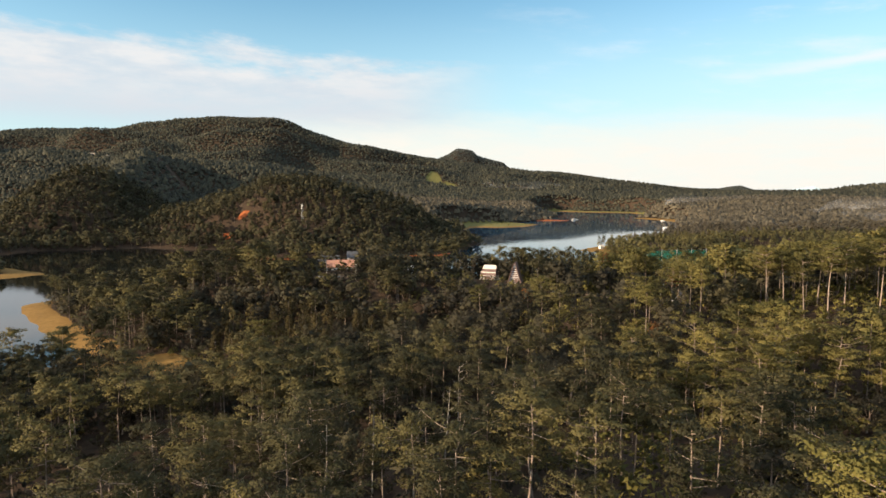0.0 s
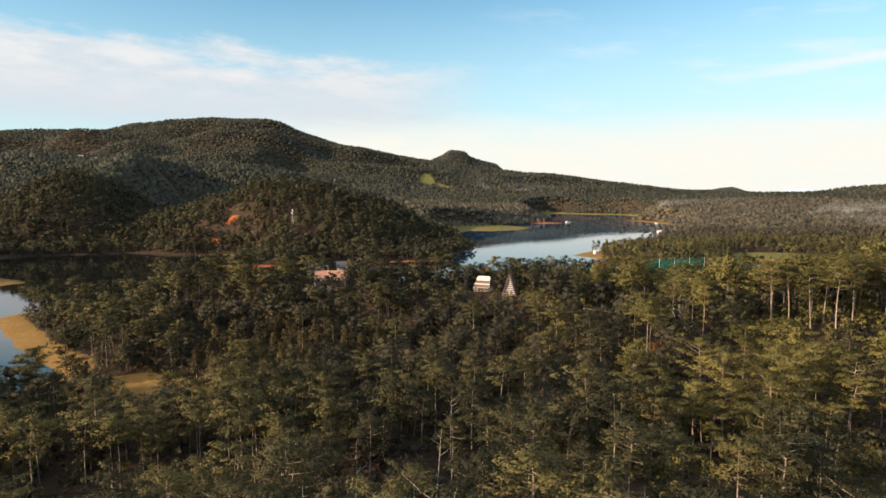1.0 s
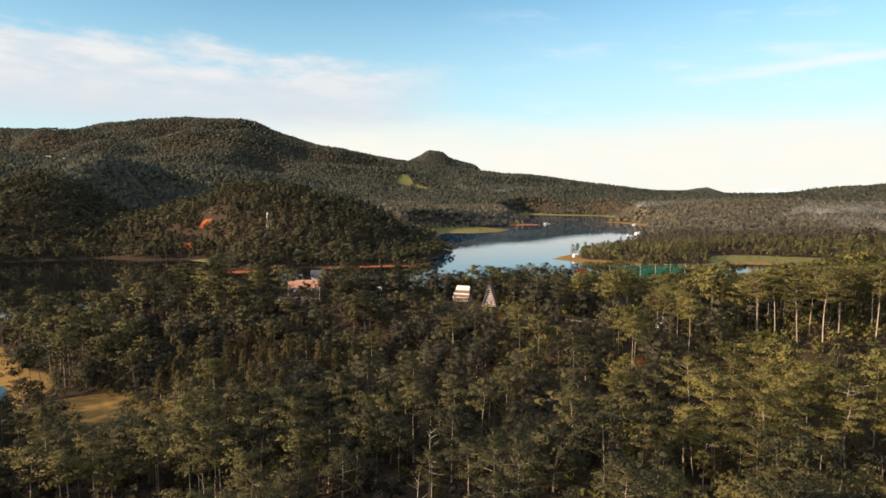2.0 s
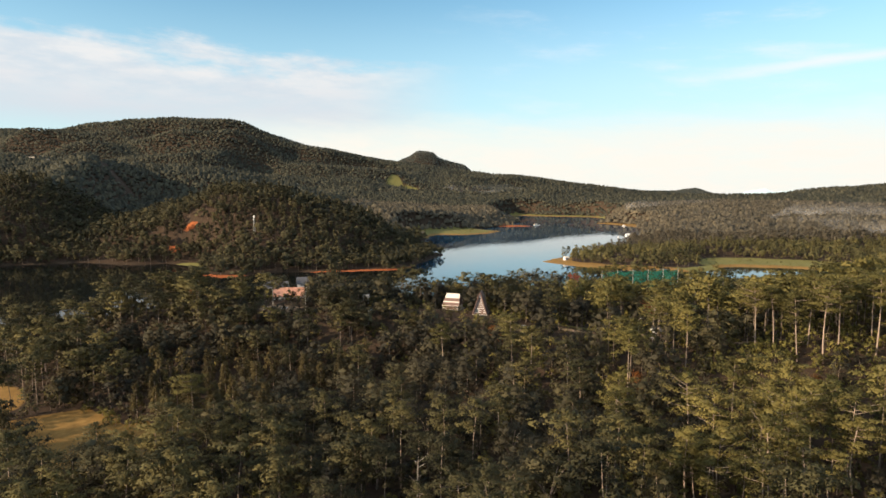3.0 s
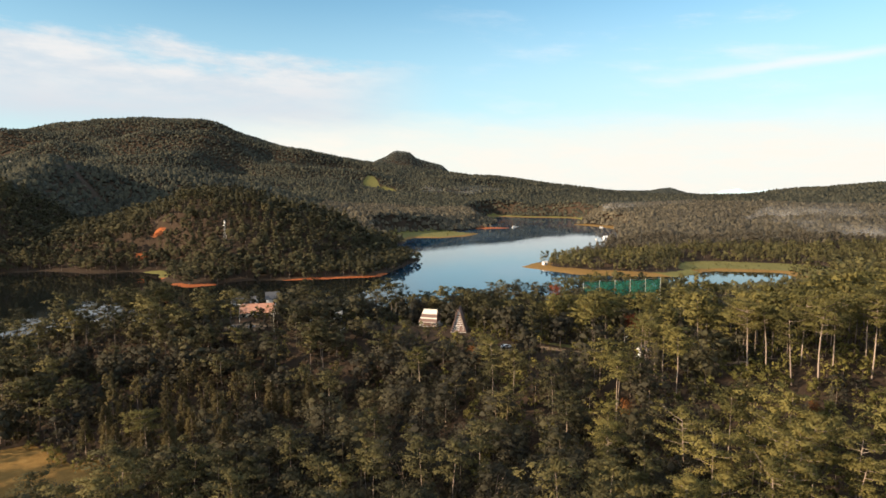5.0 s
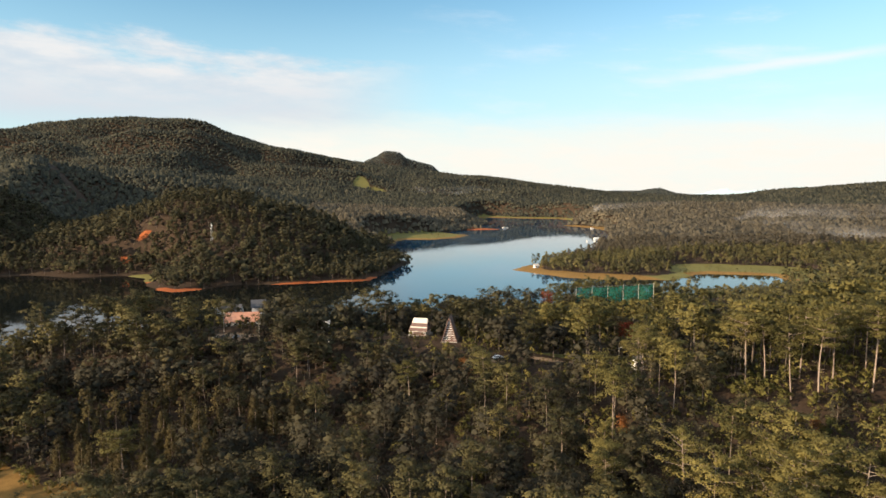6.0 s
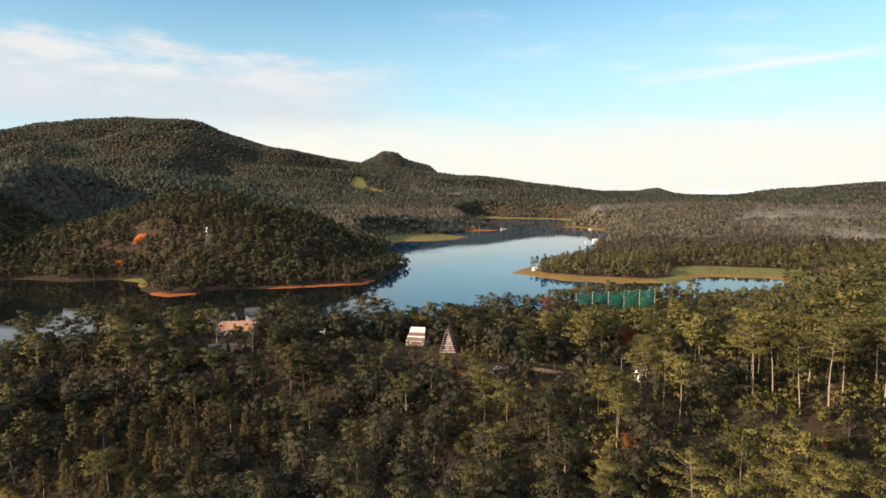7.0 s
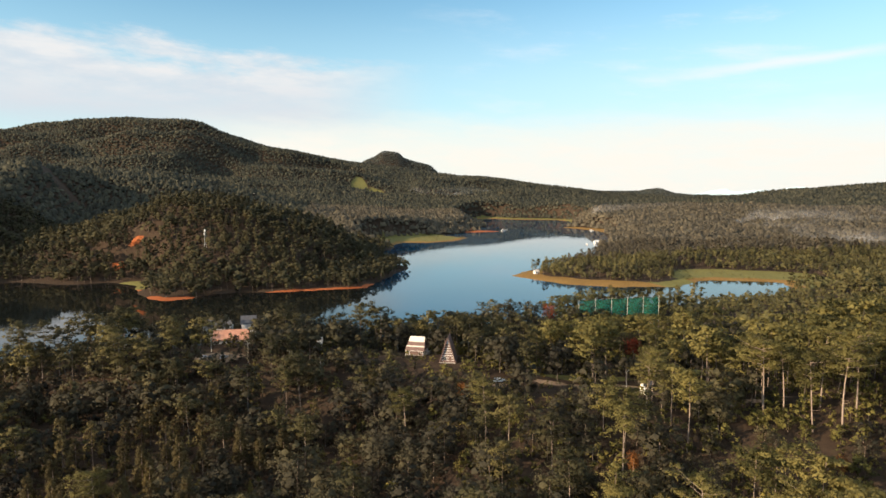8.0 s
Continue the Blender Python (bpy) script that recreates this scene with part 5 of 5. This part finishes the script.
def canopy(name, label, step, lo, hi, size, r, rim=6, fine_top=True, rows=(), mat=M_FAR):
    """Far woods: one uneven dome for each crown; rows: stretches of land (east from, to, north from, to)."""
    X, Y, Z, _ = sites(step, lo, hi, 0.80, r, 4.0)
    if rows:
        ok = np.zeros(len(X), bool)
        for x0, x1, y0, y1 in rows:
            ok |= (X > x0) & (X < x1) & (Y > y0) & (Y < y1)
        X, Y, Z = X[ok], Y[ok], Z[ok]
    n = len(X)
    tall = size * r.uniform(0.85, 2.4, n)
    s = size * r.uniform(0.6, 1.45, n)
    t = 2 * math.pi * np.arange(rim) / rim + r.uniform(0, 6.28, (n, 1))
    g = s[:, None] * r.uniform(0.55, 1.35, (n, rim))
    ring = np.stack([X[:, None] + g * np.cos(t), Y[:, None] + g * np.sin(t), Z[:, None] + tall[:, None] * r.uniform(0.05, 0.35, (n, rim))], 2)
    top = np.stack([X + r.normal(0, 0.2, n) * s, Y + r.normal(0, 0.2, n) * s, Z + tall], 1)[:, None]
    V, F0 = np.concatenate([ring, top], 1), []
    if fine_top:
        g2 = g * r.uniform(0.35, 0.75, (n, rim))
        upper = np.stack([X[:, None] + g2 * np.cos(t + 0.5), Y[:, None] + g2 * np.sin(t + 0.5), Z[:, None] + tall[:, None] * r.uniform(0.5, 1.05, (n, rim))], 2)
        V = np.concatenate([ring, top, upper], 1)
    for k in range(rim):
        j = (k + 1) % rim
        if fine_top:
            F0 += [(k, j, rim + 1 + k), (j, rim + 1 + j, rim + 1 + k), (rim + 1 + k, rim + 1 + j, rim)]
        else:
            F0 += [(k, j, rim)]
    per = V.shape[1]
    F = np.array(F0)[None] + (np.arange(n) * per)[:, None, None]
    tint = np.repeat(r.uniform(0, 1, n), per)
    # each dome shades with the slope it stands on
    slope = np.stack([-(height(X + 6, Y) - height(X - 6, Y)) / 12, -(height(X, Y + 6) - height(X, Y - 6)) / 12, np.ones(n)], 1)
    slope /= np.linalg.norm(slope, axis=1, keepdims=True)
    out = V - np.stack([X, Y, Z], 1)[:, None]
    out /= np.linalg.norm(out, axis=2, keepdims=True)
    N = 0.85 * out + 0.35 * slope[:, None] + r.normal(0, 0.28, V.shape)
    N = (N / np.linalg.norm(N, axis=2, keepdims=True)).reshape(-1, 3)
    tagged(new(name, mesh_of(name, V.reshape(-1, 3), F.reshape(-1, 3), mat, tint, True, N)), label, "forest", kind="stuff")


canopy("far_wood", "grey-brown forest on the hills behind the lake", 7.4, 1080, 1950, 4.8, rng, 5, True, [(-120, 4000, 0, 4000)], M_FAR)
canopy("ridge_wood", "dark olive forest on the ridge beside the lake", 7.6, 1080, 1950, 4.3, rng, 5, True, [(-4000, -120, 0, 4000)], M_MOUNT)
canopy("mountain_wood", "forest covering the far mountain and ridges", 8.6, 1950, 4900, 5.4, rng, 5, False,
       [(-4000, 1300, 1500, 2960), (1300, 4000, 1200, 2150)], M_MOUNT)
canopy("far_peak_wood", "pines tinted haze-blue on the distant flat-topped peak and low hill", 8.6, 1950, 4900, 5.4, rng, 5, False, [(-400, 800, 4200, 4600), (1200, 3900, 4050, 4500)], M_MESA)


# single trees that stand out
def lone(kind, label, x, y, h, shape, leaf_mat, hh, turn=0.0):
    ob = prototype(kind, label, shape[0], shape[1], leaf_mat, M_BARK, "")
    ob.matrix_basis = pose(x, y, ground_at(x, y) - 0.1, 0, 0, turn) @ Matrix.Diagonal((h / hh, h / hh, h / hh, 1))


lone("red_leaved_tree", "round tree with dull red leaves near the net", 104, 397, 10.5, broad_shape(rng, 11, 34, 50, 0.24), M_RED, 11)
lone("red_leaved_tree", "small tree with crimson leaves among pines", 128.5, 340, 11, broad_shape(rng, 11, 34, 50, 0.24), M_RED, 11)
lone("rust_leaved_tree", "small rust-leaved tree in the wood", 77, 222, 8, broad_shape(rng, 11, 18, 60, 0.25, 6, 0.25), M_RUST, 11)
lone("rust_leaved_tree", "ochre-leaved tree beside the lane", 38, 278, 9, broad_shape(rng, 11, 34, 50, 0.22), M_RUST, 11)
lone("rust_leaved_tree", "small rust-leaved tree in the wood", 128, 208, 7, broad_shape(rng, 11, 18, 60, 0.25, 6, 0.25), M_RUST, 11)
lone("pine_tree", "pine with browned needles above the wood", 129.6, 243.6, 23, pine_shape(rng, 22, 13, 50, 0.28), M_COLUMN, 22)
TALL = [(141, 224, 28), (134, 227, 24), (131, 236, 24), (125, 237, 25), (152, 232, 27), (147, 241, 26), (161, 226, 28), (168, 237, 26), (176, 229, 27), (184, 239, 25),
        (98, 256, 20), (103, 269, 18), (92, 247, 20), (41.5, 252, 20), (16.4, 262, 20), (-67, 229, 19)]
tall_pines = []
for k, (px_, py_, ph) in enumerate(TALL):
    m = pose(px_, py_, ground_at(px_, py_) - 0.15, 0, 0, 67 * k) @ Matrix.Diagonal((ph / 26, ph / 26, ph / 26, 1))
    if k < 4:
        shape = pine_shape(rng, 26, 16, 62, 0.27, low=(0.54, 0.66), heart=0.26)
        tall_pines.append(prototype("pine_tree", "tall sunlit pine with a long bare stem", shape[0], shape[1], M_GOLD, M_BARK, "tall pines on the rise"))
        tall_pines[-1].matrix_basis = m
    else:
        copy_thing(tall_pines[k % 4], Matrix.Identity(4)).matrix_basis = m
lone("pine_tree", "dense yellow-green pine close by", 46, 62, 27, pine_shape(rng, 22, 20, 120, 0.2), M_SHRUB, 22)
for k in range(22):
    q = (k + rng.uniform(0.0, 0.8)) / 22
    bx, by = -132 + 68 * q + rng.normal(0, 1.2), 264 - 42 * q + 3 * math.sin(9 * q) + rng.normal(0, 1.5)
    bs = rng.uniform(0.55, 1.0)
    copy_thing(near_objects[3][k % len(near_objects[3])], Matrix.Identity(4)).matrix_basis = pose(bx, by, ground_at(bx, by) - 0.1, 0, 0, 50 * k) @ Matrix.Diagonal((bs, bs, bs * 0.85, 1))
for k in range(6):
    bx, by = rng.uniform(-70, 110), rng.uniform(76, 150)
    b = prototype("bare_tree", "leafless pale tree standing in the wood", bare_shape(rng, 18), None, None, M_DEAD, "leafless trees of the near wood")
    b.matrix_basis = pose(bx, by, ground_at(bx, by) - 0.1, 0, 0, k * 50)
